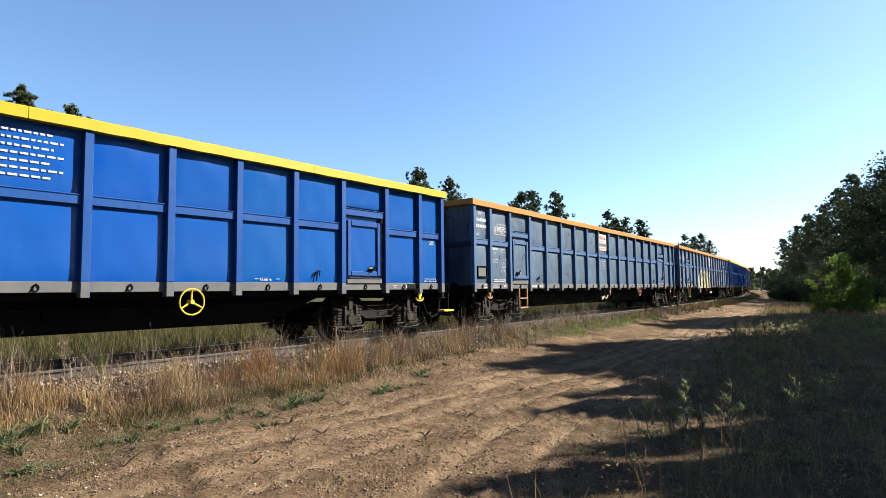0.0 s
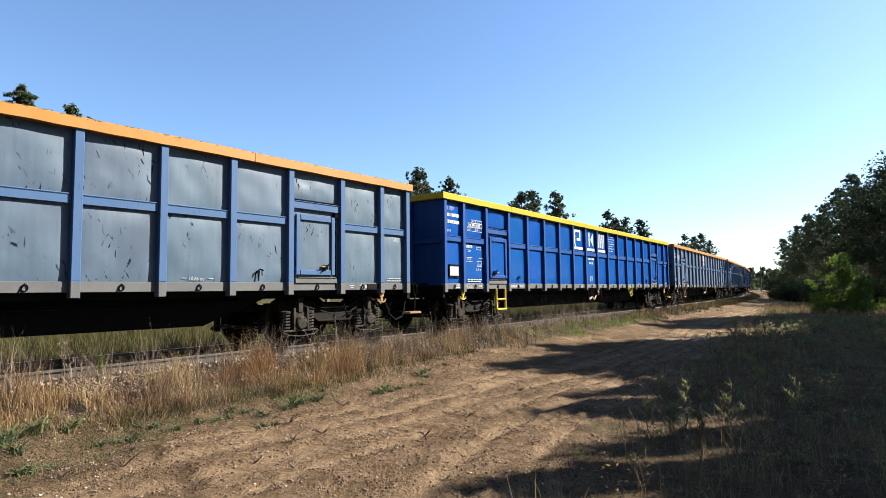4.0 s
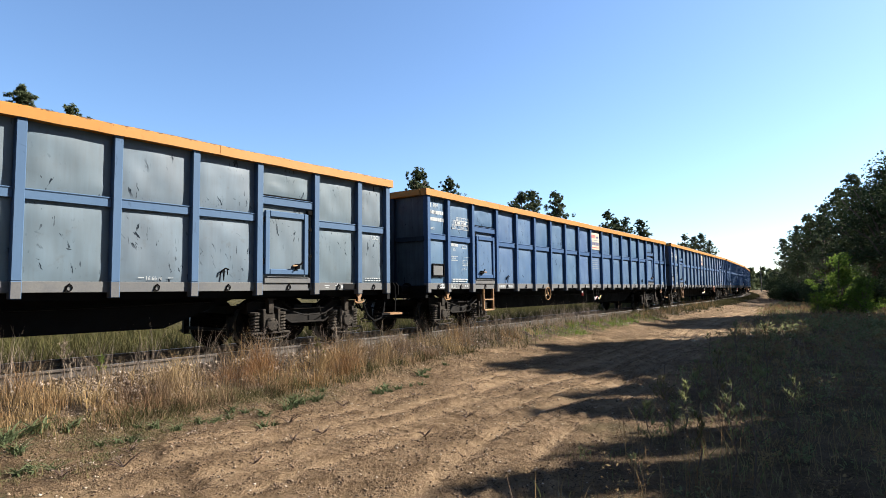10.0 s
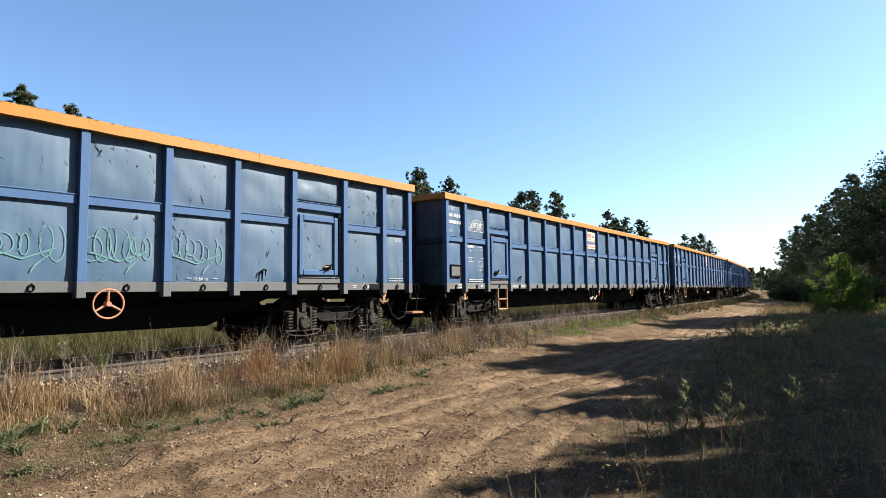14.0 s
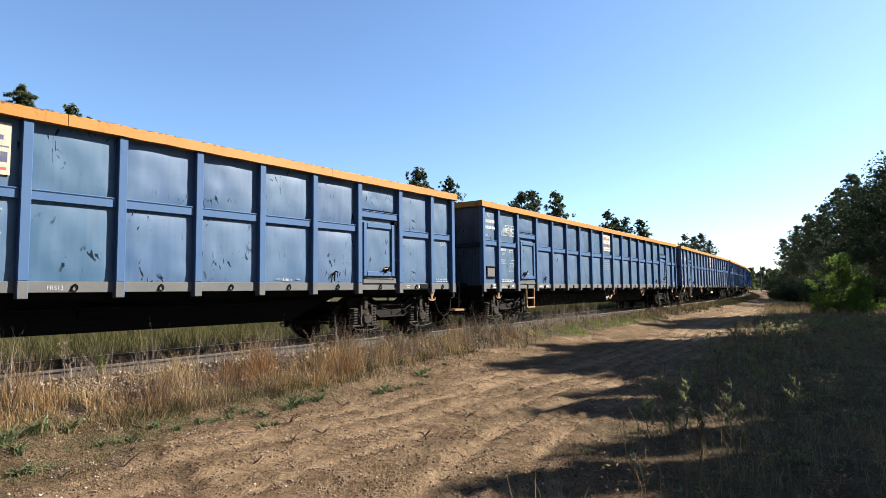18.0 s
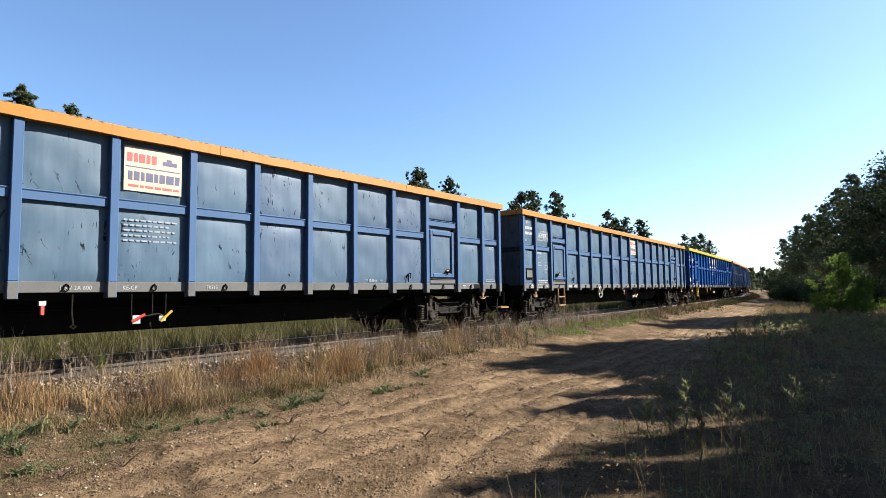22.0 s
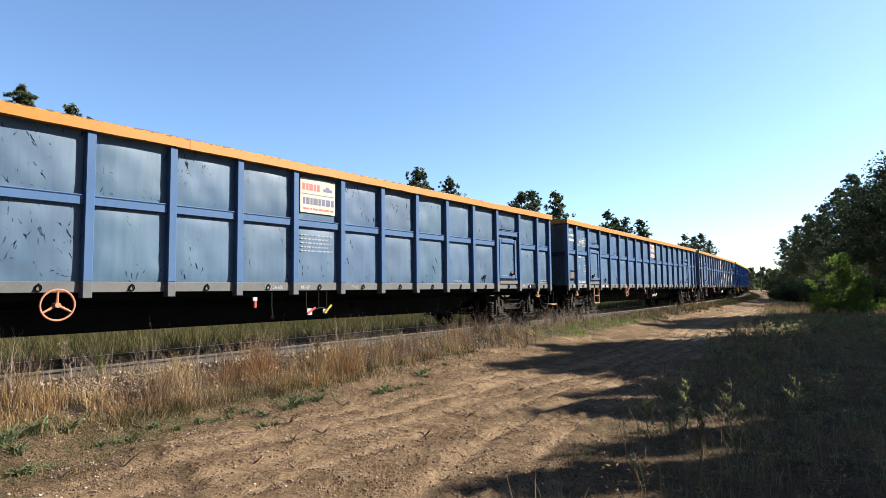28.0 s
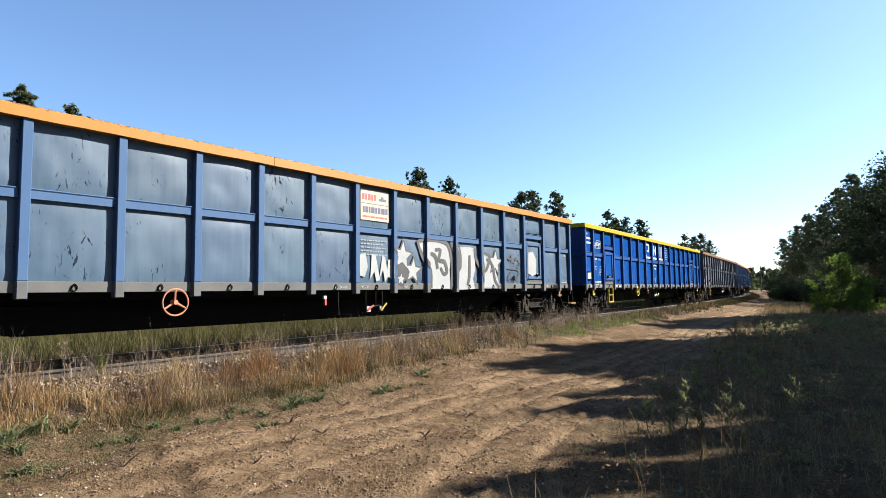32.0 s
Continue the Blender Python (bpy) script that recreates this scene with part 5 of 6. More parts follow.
def motions():
    """Every wagon rolls along the track, and its wheelsets turn with the way they go."""
    for i, w in enumerate(WAGONS):
        walk(w, [(k * 0.5, wagon_pose(FRONT + (i - 1) * LOB - rolled(k * 0.5))) for k in range(65)])
    for ws, ax in WHEELSETS:
        walk(ws, [(k / 30, Matrix.Translation((ax, 0, WHEEL_R)) @ Matrix.Rotation(-rolled(k / 30) / WHEEL_R, 4, "Y")) for k in range(961)])
# ---- grass, weeds and stones ----
def blade_material(name, a, b, c, glow=0.25, patch=None):
    """Thin leaves: three colours by blade, some light let through."""
    n = Nodes(name)
    r = n.add("NewGeometry").outputs["Random Per Island"]
    col = n.mix(n.ramp(r, 0.0, 0.5), a, b)
    col = n.mix(n.ramp(r, 0.55, 1.0), col, c)
    for hue, place in patch or ():
        col = n.mix(n.ramp(n.noise(n.coords("Object", shift=False), place, 2.0), 0.46, 0.60, 0, 0.75), col, hue)
    m = n.done(col, 0.8, 0.0, 0.04)
    tr = n.add("BsdfTranslucent", Color=col)
    mixer = n.add("MixShader", Fac=glow)
    n.t.links.new(n.b.outputs[0], mixer.inputs[1])
    n.t.links.new(tr.outputs[0], mixer.inputs[2])
    n.t.links.new(mixer.outputs[0], n.t.nodes["Material Output"].inputs[0])
    return m


M_STRAW = blade_material("dry_straw_grass", (0.155, 0.095, 0.046), (0.215, 0.145, 0.078), (0.095, 0.066, 0.030), patch=(((0.150, 0.068, 0.026), 0.55), ((0.105, 0.076, 0.060), 0.37), ((0.235, 0.165, 0.080), 0.9)))
M_DULL = blade_material("half_dry_grass", (0.08075, 0.0765, 0.0272), (0.136, 0.1062, 0.0493), (0.0425, 0.05525, 0.017))
M_GREEN = blade_material("green_grass", (0.098, 0.115, 0.038), (0.165, 0.16, 0.068), (0.24, 0.185, 0.09))
M_MEADOW = blade_material("meadow_grass", (0.034, 0.034, 0.013), (0.060, 0.050, 0.022), (0.019, 0.024, 0.009))
M_FIELD = blade_material("olive_field_grass", (0.050, 0.050, 0.018), (0.078, 0.066, 0.027), (0.030, 0.036, 0.013), 0.35)
M_CREEP = blade_material("creeping_weed_leaves", (0.060, 0.062, 0.026), (0.105, 0.082, 0.042), (0.045, 0.062, 0.024))
M_PLUME = blade_material("grey_seed_plumes", (0.15, 0.115, 0.085), (0.22, 0.175, 0.135), (0.10, 0.075, 0.06))
M_WEED = blade_material("green_weed_leaves", (0.040, 0.054, 0.023), (0.066, 0.080, 0.038), (0.028, 0.040, 0.017))
# weed leaves in a raised colour that makes up for dim light in shade
M_SHADELEAF = blade_material("shade_lifted_leaves", (0.120, 0.132, 0.056), (0.165, 0.165, 0.078), (0.090, 0.098, 0.042), 0.4)
M_BUSH = blade_material("yellow_green_leaves", (0.078, 0.125, 0.018), (0.115, 0.165, 0.030), (0.042, 0.070, 0.013), 0.5)
M_NEEDLE = blade_material("pine_needles", (0.034, 0.046, 0.022), (0.052, 0.064, 0.032), (0.074, 0.082, 0.044), 0.25)
M_OAK = blade_material("dark_broad_leaves", (0.026, 0.036, 0.016), (0.036, 0.048, 0.020), (0.048, 0.060, 0.025), 0.15)
M_BARK = surface("pine_bark", (0.11, 0.070, 0.045), (0.05, 0.036, 0.027), 0.9, 3, 18, 0.6, 0.0, True, (3, 3, 0.6))
M_TWIG = surface("dead_twigs", (0.045, 0.026, 0.018), (0.085, 0.050, 0.034), 0.9, 9, 60, 0.2)


def quick_mesh(name, verts, faces, mats, slots=None, smooth_on=False):
    me = bpy.data.meshes.new(name)
    verts, faces = np.asarray(verts, np.float32), np.asarray(faces, np.int32)
    n, corners = faces.shape
    me.vertices.add(len(verts))
    me.vertices.foreach_set("co", verts.ravel())
    me.loops.add(n * corners)
    me.loops.foreach_set("vertex_index", faces.ravel())
    me.polygons.add(n)
    me.polygons.foreach_set("loop_start", np.arange(n, dtype=np.int32) * corners)
    me.update(calc_edges=True)
    for m in mats:
        me.materials.append(m)
    if slots is not None:
        me.polygons.foreach_set("material_index", slots)
    if smooth_on:
        me.polygons.foreach_set("use_smooth", [True] * len(me.polygons))
    return me


def blades(rng, x, y, z, h, w, lean, parts=3):
    """Curved tapering blades at the given feet; arrays in, vertices and quads out."""
    n = len(x)
    a = rng.uniform(0, 2 * np.pi, n)
    turn = rng.uniform(0, np.pi, n)
    dx, dy = np.cos(a) * lean * h, np.sin(a) * lean * h
    sx, sy = np.cos(turn) * w / 2, np.sin(turn) * w / 2
    V = np.zeros((n, (parts + 1) * 2, 3))
    for k in range(parts + 1):
        t = k / parts
        wt = 1 - 0.92 * t ** 1.5
        cx, cy, cz = x + dx * t * t, y + dy * t * t, z + h * (t - 0.25 * lean * t * t)
        V[:, 2 * k] = np.stack([cx - sx * wt, cy - sy * wt, cz], 1)
        V[:, 2 * k + 1] = np.stack([cx + sx * wt, cy + sy * wt, cz], 1)
    base = np.arange(n)[:, None] * (parts + 1) * 2
    F = np.concatenate([base + np.array([[2 * k, 2 * k + 1, 2 * k + 3, 2 * k + 2]]) for k in range(parts)])
    return V.reshape(-1, 3), F


def scatter(rng, count, s0, s1, o0, o1, bias=1.0):
    """Places in track terms: more of them near s0 where bias is above 1."""
    s = s0 + (s1 - s0) * rng.uniform(0, 1, count) ** bias
    o = rng.uniform(o0, o1, count)
    h = np.interp(s, S_ALL, HEAD)
    x = np.interp(s, S_ALL, PX) + np.sin(h) * o
    y = np.interp(s, S_ALL, PY) - np.cos(h) * o
    return x, y, o, s


def grass(name, label, mat, seed, count, s0, s1, o0, o1, h0, h1, width, keep, bias=1.6, lean=0.45):
    """A stand of blades; keep(x, y, o, s, sand, rng) gives the share that grows at each place."""
    rng = np.random.RandomState(seed)
    x, y, o, s = scatter(rng, count, s0, s1, o0, o1, bias)
    _, _, sand, _ = zones(x, y)
    k = rng.uniform(0, 1, count) < keep(x, y, o, s, sand)
    x, y, o, s = x[k], y[k], o[k], s[k]
    far = np.clip(np.hypot(x, y) / 12, 1, 7)
    tuft = 0.65 + 0.5 * np.clip(wave(x, y, seed + 1, 1.6), -0.9, 1)
    h = rng.uniform(h0, h1, len(x)) * tuft
    V, F = blades(rng, x, y, ground_height(x, y) - 0.02, np.maximum(h, 0.05), width * far * rng.uniform(0.6, 1.4, len(x)), rng.uniform(0.1, 1.0, len(x)) * lean * 2)
    return tagged(new(name, quick_mesh(name, V, F, [mat])), label, "grass", kind="stuff")


def verge(x, y, o, s, sand):
    e0 = np.interp(s, [-5, 2, 3.4, 5.6, 9, 12], [2.7, 2.7, 3.1, 3.0, 2.6, 2.4])
    return np.clip(smooth(1.3, 2.0, o) * (1 - smooth(e0 - 0.7, e0 + 0.15, o)) * (0.52 + 1.2 * wave(x, y, 31, 1.1)) * (1 - 0.85 * smooth(9, 16, s)), 0, 1)


def verge_low(x, y, o, s, sand):
    e0, _ = road_edges(s)
    return np.clip(smooth(1.8, 2.4, o) * (1 - smooth(e0 - 0.5, e0 + 0.2, o)) * (0.20 + 0.95 * wave(x, y, 33, 0.9)) * (1 - 0.5 * smooth(4.2, 3.2, s) * smooth(2.9, 3.3, o)), 0, 1)


def field(x, y, o, s, sand):
    return np.clip(smooth(1.5, 2.2, -o) * (0.75 + 0.5 * wave(x, y, 35, 4)), 0, 1)


def shade_side(x, y, o, s, sand):
    _, e1 = road_edges(s)
    return np.clip(smooth(e1 - 0.5, e1 + 0.7, o + 0.5 * wave(x, y, 37, 1.7)) * (0.72 + 0.5 * wave(x, y, 38, 1.2)) * smooth(1.6, 2.6, np.hypot(x, y)), 0, 1)


def between(x, y, o, s, sand):
    return np.clip(0.10 + 0.5 * wave(x, y, 39, 2.5), 0, 1) * (np.abs(np.abs(o) - 0.75) > 0.12)


grass("dry_grass", "tall dry straw-coloured grass along the track", M_STRAW, 41, 150000, -2, 42, 0.9, 3.6, 0.22, 0.74, 0.006, verge)
grass("half_dry_grass", "low half-dry grass on the verge", M_DULL, 42, 70000, -2, 40, 1.8, 4.4, 0.06, 0.24, 0.007, verge_low)
grass("far_verge_grass", "dry grass along the far verge", M_MEADOW, 43, 26000, 35, 210, 1.5, 3.6, 0.12, 0.36, 0.006, lambda x, y, o, s, sand: np.clip(0.9 - sand, 0, 1), 1.3)
grass("field_grass", "tall half-dry meadow grass behind the track", M_FIELD, 44, 95000, -6, 80, -14, -1.6, 0.35, 0.85, 0.013, field, 1.5)
grass("far_meadow_grass", "far strip of meadow grass", M_MEADOW, 45, 26000, 30, 230, -30, -2, 0.4, 0.8, 0.008, field, 1.2)
grass("shaded_grass", "dark green grass in the shade of the wood", M_GREEN, 46, 70000, -3, 60, 4.5, 15.5, 0.07, 0.30, 0.0075, shade_side, 1.9)
grass("shaded_straw", "brown seed stalks among the shaded grass", M_STRAW, 47, 24000, -3, 45, 5.0, 14.0, 0.25, 0.70, 0.006, shade_side, 1.8)
grass("green_verge_grass", "grey-green weeds and grass along the track", M_MEADOW, 55, 50000, 6, 60, 1.0, 3.7, 0.10, 0.34, 0.007, lambda x, y, o, s, sand: smooth(6, 15, s) * np.clip(0.75 - sand + 0.4 * wave(x, y, 56, 2.0), 0, 1) * (1 - smooth(2.9, 3.7, o)) * (1 - 0.9 * smooth(13, 15, s) * (1 - smooth(22, 25, s)) * smooth(1.5, 2.0, o)), 1.4)
grass("seed_plumes", "tall greyish seed stalks beside the rail", M_PLUME, 51, 5500, -1.5, 22, 0.9, 1.9, 0.55, 0.95, 0.006, lambda x, y, o, s, sand: np.clip(0.4 + 0.9 * wave(x, y, 52, 1.5), 0, 1), 1.4, 0.3)
grass("creeping_weeds", "short brown and green creeping weeds on the sandy slope", M_CREEP, 53, 110000, -1, 12, 2.3, 5.2, 0.02, 0.09, 0.010, lambda x, y, o, s, sand: np.clip(0.12 + 0.9 * wave(x, y, 54, 0.7), 0, 1) * (1 - smooth(-0.35, 0.3, o - road_edges(s)[0])), 1.2, 0.9)
grass("track_weeds", "sparse weeds between the rails", M_DULL, 48, 9000, -4, 50, -1.4, 1.4, 0.05, 0.22, 0.006, between, 1.5)
grass("lit_grass", "bright green grass where the road bends", M_BUSH, 49, 7000, 14, 26, 1.6, 2.6, 0.06, 0.2, 0.007, lambda x, y, o, s, sand: np.clip(0.55 + wave(x, y, 50, 2.0), 0, 1) * (1 - sand), 1.0)


grass("fringe_grass", "dark green tufts along the foot of the dry grass", M_MEADOW, 57, 40000, 2.6, 11, 1.9, 3.6, 0.05, 0.22, 0.007, lambda x, y, o, s, sand: np.clip(0.75 + 0.6 * wave(x, y, 58, 1.0), 0, 1) * np.exp(-((o - np.interp(s, [2.6, 3.6, 5, 7, 9, 11], [2.95, 2.75, 2.75, 2.55, 2.4, 2.3]) - 0.15 * wave(x, y, 59, 0.8)) / 0.22) ** 2), 1.1, 0.7)


def leafy_cover(name, label, mat, seed, count, s0, s1, o0, o1, h0, h1, leaf, keep):
    """Low leafy plants: clumps of small leaves on the ground, joined."""
    rng = np.random.RandomState(seed)
    x, y, o, s = scatter(rng, count, s0, s1, o0, o1, 1.7)
    k = rng.uniform(0, 1, count) < keep(x, y, o, s, None)
    x, y = x[k], y[k]
    n, per = len(x), 26
    h = rng.uniform(h0, h1, n) * (0.7 + 0.5 * np.clip(wave(x, y, seed + 1, 1.3), -0.8, 1))
    u = rng.uniform(0.05, 1.0, (n, per))
    a = rng.uniform(0, 6.28, (n, per))
    reach = h[:, None] * 0.55 * u ** 0.5 * rng.uniform(0.1, 1.0, (n, per))
    P = np.stack([x[:, None] + np.cos(a) * reach, y[:, None] + np.sin(a) * reach, ground_height(x, y)[:, None] + h[:, None] * u], -1).reshape(-1, 3)
    d = np.stack([np.cos(a), np.sin(a), rng.uniform(-0.2, 0.9, (n, per))], -1).reshape(-1, 3)
    d /= np.linalg.norm(d, axis=1)[:, None]
    w = np.cross(d, rng.normal(0, 1, d.shape))
    w /= np.linalg.norm(w, axis=1)[:, None]
    size = (leaf * rng.uniform(0.5, 1.4, len(P)) * np.clip(np.hypot(P[:, 0], P[:, 1]) / 9, 0.8, 3))[:, None]
    V = np.stack([P, P + d * size * 0.5 + w * size * 0.2, P + d * size, P + d * size * 0.5 - w * size * 0.2], 1).reshape(-1, 3)
    return tagged(new(name, quick_mesh(name, V, np.arange(len(V)).reshape(-1, 4), [mat])), label, "undergrowth", kind="stuff")


leafy_cover("undergrowth", "low leafy weeds in the shade beside the road", M_SHADELEAF, 71, 2600, -1, 30, 6.6, 13.0, 0.12, 0.42, 0.045, lambda x, y, o, s, sand: shade_side(x, y, o, s, sand) * np.clip(0.4 + 0.9 * wave(x, y, 73, 1.6), 0, 1))
leafy_cover("dry_undergrowth", "brownish low weeds at the edge of the shade", M_STRAW, 74, 2600, -1, 22, 5.8, 11.0, 0.08, 0.34, 0.04, lambda x, y, o, s, sand: shade_side(x, y, o, s, sand) * np.clip(0.3 + 0.9 * wave(x, y, 76, 1.4), 0, 1))

LEAVES = []
for k in range(4):
    rng = np.random.RandomState(290 + k)
    V, F = blades(rng, np.zeros(1), np.zeros(1), np.zeros(1), np.array([0.62]), np.array([0.10]), np.array([0.9 + 0.25 * k]))
    LEAVES.append(quick_mesh("leaf", V, F, [M_WEED]))


def weed(name, x, y, size, seed):
    """A flat rosette of broad weed leaves on the sand."""
    r = random.Random(seed)
    ob = thing(name, "low green weed with broad leaves on the sand", "weed", "weeds on the verge", (x, y, float(ground_height(np.array([x]), np.array([y]))[0]) - 0.01))
    for k in range(20):
        a, d = r.uniform(0, 6.28), r.uniform(0, 0.3) * size
        part("leaf", LEAVES[r.randrange(4)], ob, (math.cos(a) * d, math.sin(a) * d, 0), turn=Matrix.Rotation(r.uniform(0, 6.28), 4, "Z") @ Matrix.Scale(size * r.uniform(0.6, 1.1), 4))
    return ob


WEED_SPOTS = [(1.55, 7.35, 0.40), (1.80, 7.25, 0.42), (2.05, 7.30, 0.36), (2.30, 7.40, 0.36), (2.55, 7.30, 0.30), (1.65, 7.05, 0.36), (2.0, 7.0, 0.30), (1.85, 6.35, 0.28), (2.1, 6.25, 0.22), (2.95, 6.65, 0.26), (2.7, 6.75, 0.22), (3.35, 6.95, 0.26), (3.5, 6.75, 0.22), (4.35, 6.95, 0.26), (4.2, 6.75, 0.22), (4.55, 6.5, 0.26), (4.25, 6.12, 0.22), (5.05, 6.62, 0.34), (5.25, 6.68, 0.28), (5.6, 6.78, 0.28), (5.45, 7.05, 0.22), (6.65, 6.55, 0.34), (6.85, 6.62, 0.30), (7.05, 6.5, 0.24), (8.2, 7.0, 0.28), (8.5, 7.15, 0.22), (7.6, 6.45, 0.20), (9.3, 7.3, 0.20), (3.85, 6.85, 0.24), (6.0, 7.1, 0.20)]
for i, (x, y, size) in enumerate(WEED_SPOTS):
    weed("weed", x, y, size * 0.95, 300 + i)
    weed("weed", x + 0.16 * math.sin(i * 2.1), y + 0.12 * math.cos(i * 1.7), size * 0.72, 350 + i)


def tall_weed(x, y, h, seed, mat, label):
    """A branched stalk with small leaves: stem and leaves are parts."""
    rng = np.random.RandomState(seed)
    z = float(ground_height(np.array([x]), np.array([y]))[0])
    t = thing("tall_weed", label, "weed", "tall weeds beside the road", (x, y, z - 0.02))
    b = Build()
    stalk = [(0.02 * math.sin(k * 1.3 + seed), 0.02 * math.cos(k * 1.7), h * k / 6) for k in range(7)]
    b.tube(stalk, [0.008 - 0.0009 * k for k in range(7)], 5)
    lx, ly, lz = [], [], []
    for k in range(12):
        u = rng.uniform(0.25, 0.95)
        a = rng.uniform(0, 6.28)
        l = h * 0.28 * (1.1 - u)
        p = Vector((0, 0, h * u))
        q = p + Vector((math.cos(a) * l, math.sin(a) * l, l * 0.9))
        b.tube([p, (p + q) / 2 + Vector((0, 0, 0.01)), q], [0.004, 0.003, 0.002], 4)
        for m in range(8):
            w = rng.uniform(0.2, 1)
            c = p.lerp(q, w)
            lx.append(c.x), ly.append(c.y), lz.append(c.z)
    part("stem", b.mesh("stem", M_BARK), t)
    n = len(lx)
    V, F = blades(rng, np.array(lx), np.array(ly), np.array(lz), rng.uniform(0.035, 0.085, n), rng.uniform(0.010, 0.020, n), rng.uniform(0.4, 1.0, n), 2)
    part("leaves", quick_mesh("leaves", V, F, [mat]), t)
    return t


TALL_WEEDS = [(4.97, 0.94, 1.15, M_SHADELEAF), (5.15, 1.12, 0.85, M_SHADELEAF), (7.5, 2.4, 0.66, M_DULL), (5.9, 2.05, 0.50, M_SHADELEAF), (6.6, 1.75, 0.78, M_SHADELEAF), (6.2, 1.9, 0.45, M_GREEN), (7.0, 2.0, 0.55, M_SHADELEAF), (8.1, 1.9, 0.80, M_DULL), (8.6, 2.3, 0.62, M_SHADELEAF), (7.3, 1.3, 0.75, M_SHADELEAF), (9.6, 2.2, 0.85, M_SHADELEAF), (10.6, 2.6, 0.9, M_SHADELEAF), (10.2, 1.7, 1.0, M_DULL), (12.5, 2.6, 1.0, M_SHADELEAF), (5.6, 1.5, 0.55, M_DULL), (6.9, 0.9, 0.7, M_SHADELEAF), (9.0, 1.2, 0.9, M_SHADELEAF), (14.0, 2.9, 0.9, M_SHADELEAF), (1.75, 7.75, 0.55, M_DULL), (6.6, 7.95, 0.6, M_DULL), (3.45, 8.7, 0.32, M_BUSH), (3.0, 8.75, 0.62, M_PLUME)]
for i, (x, y, h, m) in enumerate(TALL_WEEDS):
    tall_weed(x, y, h, 500 + i, m, "thin branching weed with small leaves")


def dry_twig(x, y, size, seed):
    """A dead, branching stalk that lies or leans on the sand."""
    r = random.Random(seed)
    z = float(ground_height(np.array([x]), np.array([y]))[0])
    b = Build()
    for k in range(6):
        a, up = r.uniform(0, 6.28), r.uniform(0.15, 1.1)
        l = size * r.uniform(0.5, 1.0)
        p, q = Vector((0, 0, 0.0)), Vector((math.cos(a) * l, math.sin(a) * l, up * l * 0.7 + 0.01))
        mid = p.lerp(q, 0.5) + Vector((r.uniform(-0.1, 0.1) * l, r.uniform(-0.1, 0.1) * l, 0.08 * l))
        b.tube([p, mid, q], [0.006, 0.0045, 0.002], 4)
        b.tube([mid, mid + Vector((r.uniform(-0.4, 0.4) * l, r.uniform(-0.4, 0.4) * l, 0.2 * l))], [0.004, 0.002], 4)
    ob = new("dry_twig", b.mesh("dry_twig", M_TWIG))
    ob.location = (x, y, z - 0.004)
    return tagged(ob, "dead dark brown twig on the sand", "twig", "twigs on the road")


for i, (x, y, size) in enumerate([(3.95, 5.15, 0.14), (4.55, 6.0, 0.22), (3.35, 4.95, 0.12), (4.35, 5.15, 0.14), (2.75, 6.2, 0.16), (2.5, 5.75, 0.18), (5.7, 6.3, 0.14), (9.5, 6.5, 0.16), (6.1, 4.45, 0.16), (8.2, 4.9, 0.16), (2.05, 5.9, 0.14), (7.9, 5.6, 0.14), (6.8, 5.9, 0.12), (5.0, 4.2, 0.12)]):
    dry_twig(x, y, size, 560 + i)


def stones(name, label, seed, count, s0, s1, o0, o1, r0, r1, share, mat, bias=1.6):
    rng = np.random.RandomState(seed)
    x, y, o, s = scatter(rng, count, s0, s1, o0, o1, bias)
    _, _, sand, ballast = zones(x, y)
    k = rng.uniform(0, 1, count) < share(sand, ballast, x, y)
    x, y = x[k], y[k]
    z = ground_height(x, y)
    base = np.array([(1, 0, 0), (-1, 0, 0), (0, 1, 0), (0, -1, 0), (0, 0, 0.8), (0, 0, -0.8), (0.7, 0.7, 0.3), (-0.7, -0.6, 0.35), (0.6, -0.7, 0.2), (-0.65, 0.7, 0.25)])
    tri = np.array([(4, 6, 2), (4, 0, 6), (4, 8, 0), (4, 3, 8), (4, 7, 3), (4, 1, 7), (4, 9, 1), (4, 2, 9), (5, 2, 6), (5, 6, 0), (5, 0, 8), (5, 8, 3), (5, 3, 7), (5, 7, 1), (5, 1, 9), (5, 9, 2)])
    n = len(x)
    r = r0 + (r1 - r0) * rng.uniform(0, 1, n) ** 2.4
    V = base[None] * (r[:, None, None] * rng.uniform(0.7, 1.3, (n, 10, 1))) * rng.uniform(0.6, 1.0, (n, 1, 3))
    a = rng.uniform(0, 6.28, n)
    c, w = np.cos(a)[:, None], np.sin(a)[:, None]
    V = np.stack([V[..., 0] * c - V[..., 1] * w, V[..., 0] * w + V[..., 1] * c, V[..., 2]], -1) + np.stack([x, y, z + r * 0.15], 1)[:, None]
    F = (np.arange(n)[:, None, None] * 10 + tri[None]).reshape(-1, 3)
    return tagged(new(name, quick_mesh(name, V.reshape(-1, 3), F, [mat])), label, "stones", kind="stuff")


def stone_material(name, dark, mid, pale):
    n = Nodes(name)
    r = n.add("NewGeometry").outputs["Random Per Island"]
    c = n.mix(n.ramp(r, 0.0, 0.6), dark, mid)
    c = n.mix(n.ramp(r, 0.80, 1.0), c, pale)
    return n.done(c, 0.9, 0.0, 0.25)


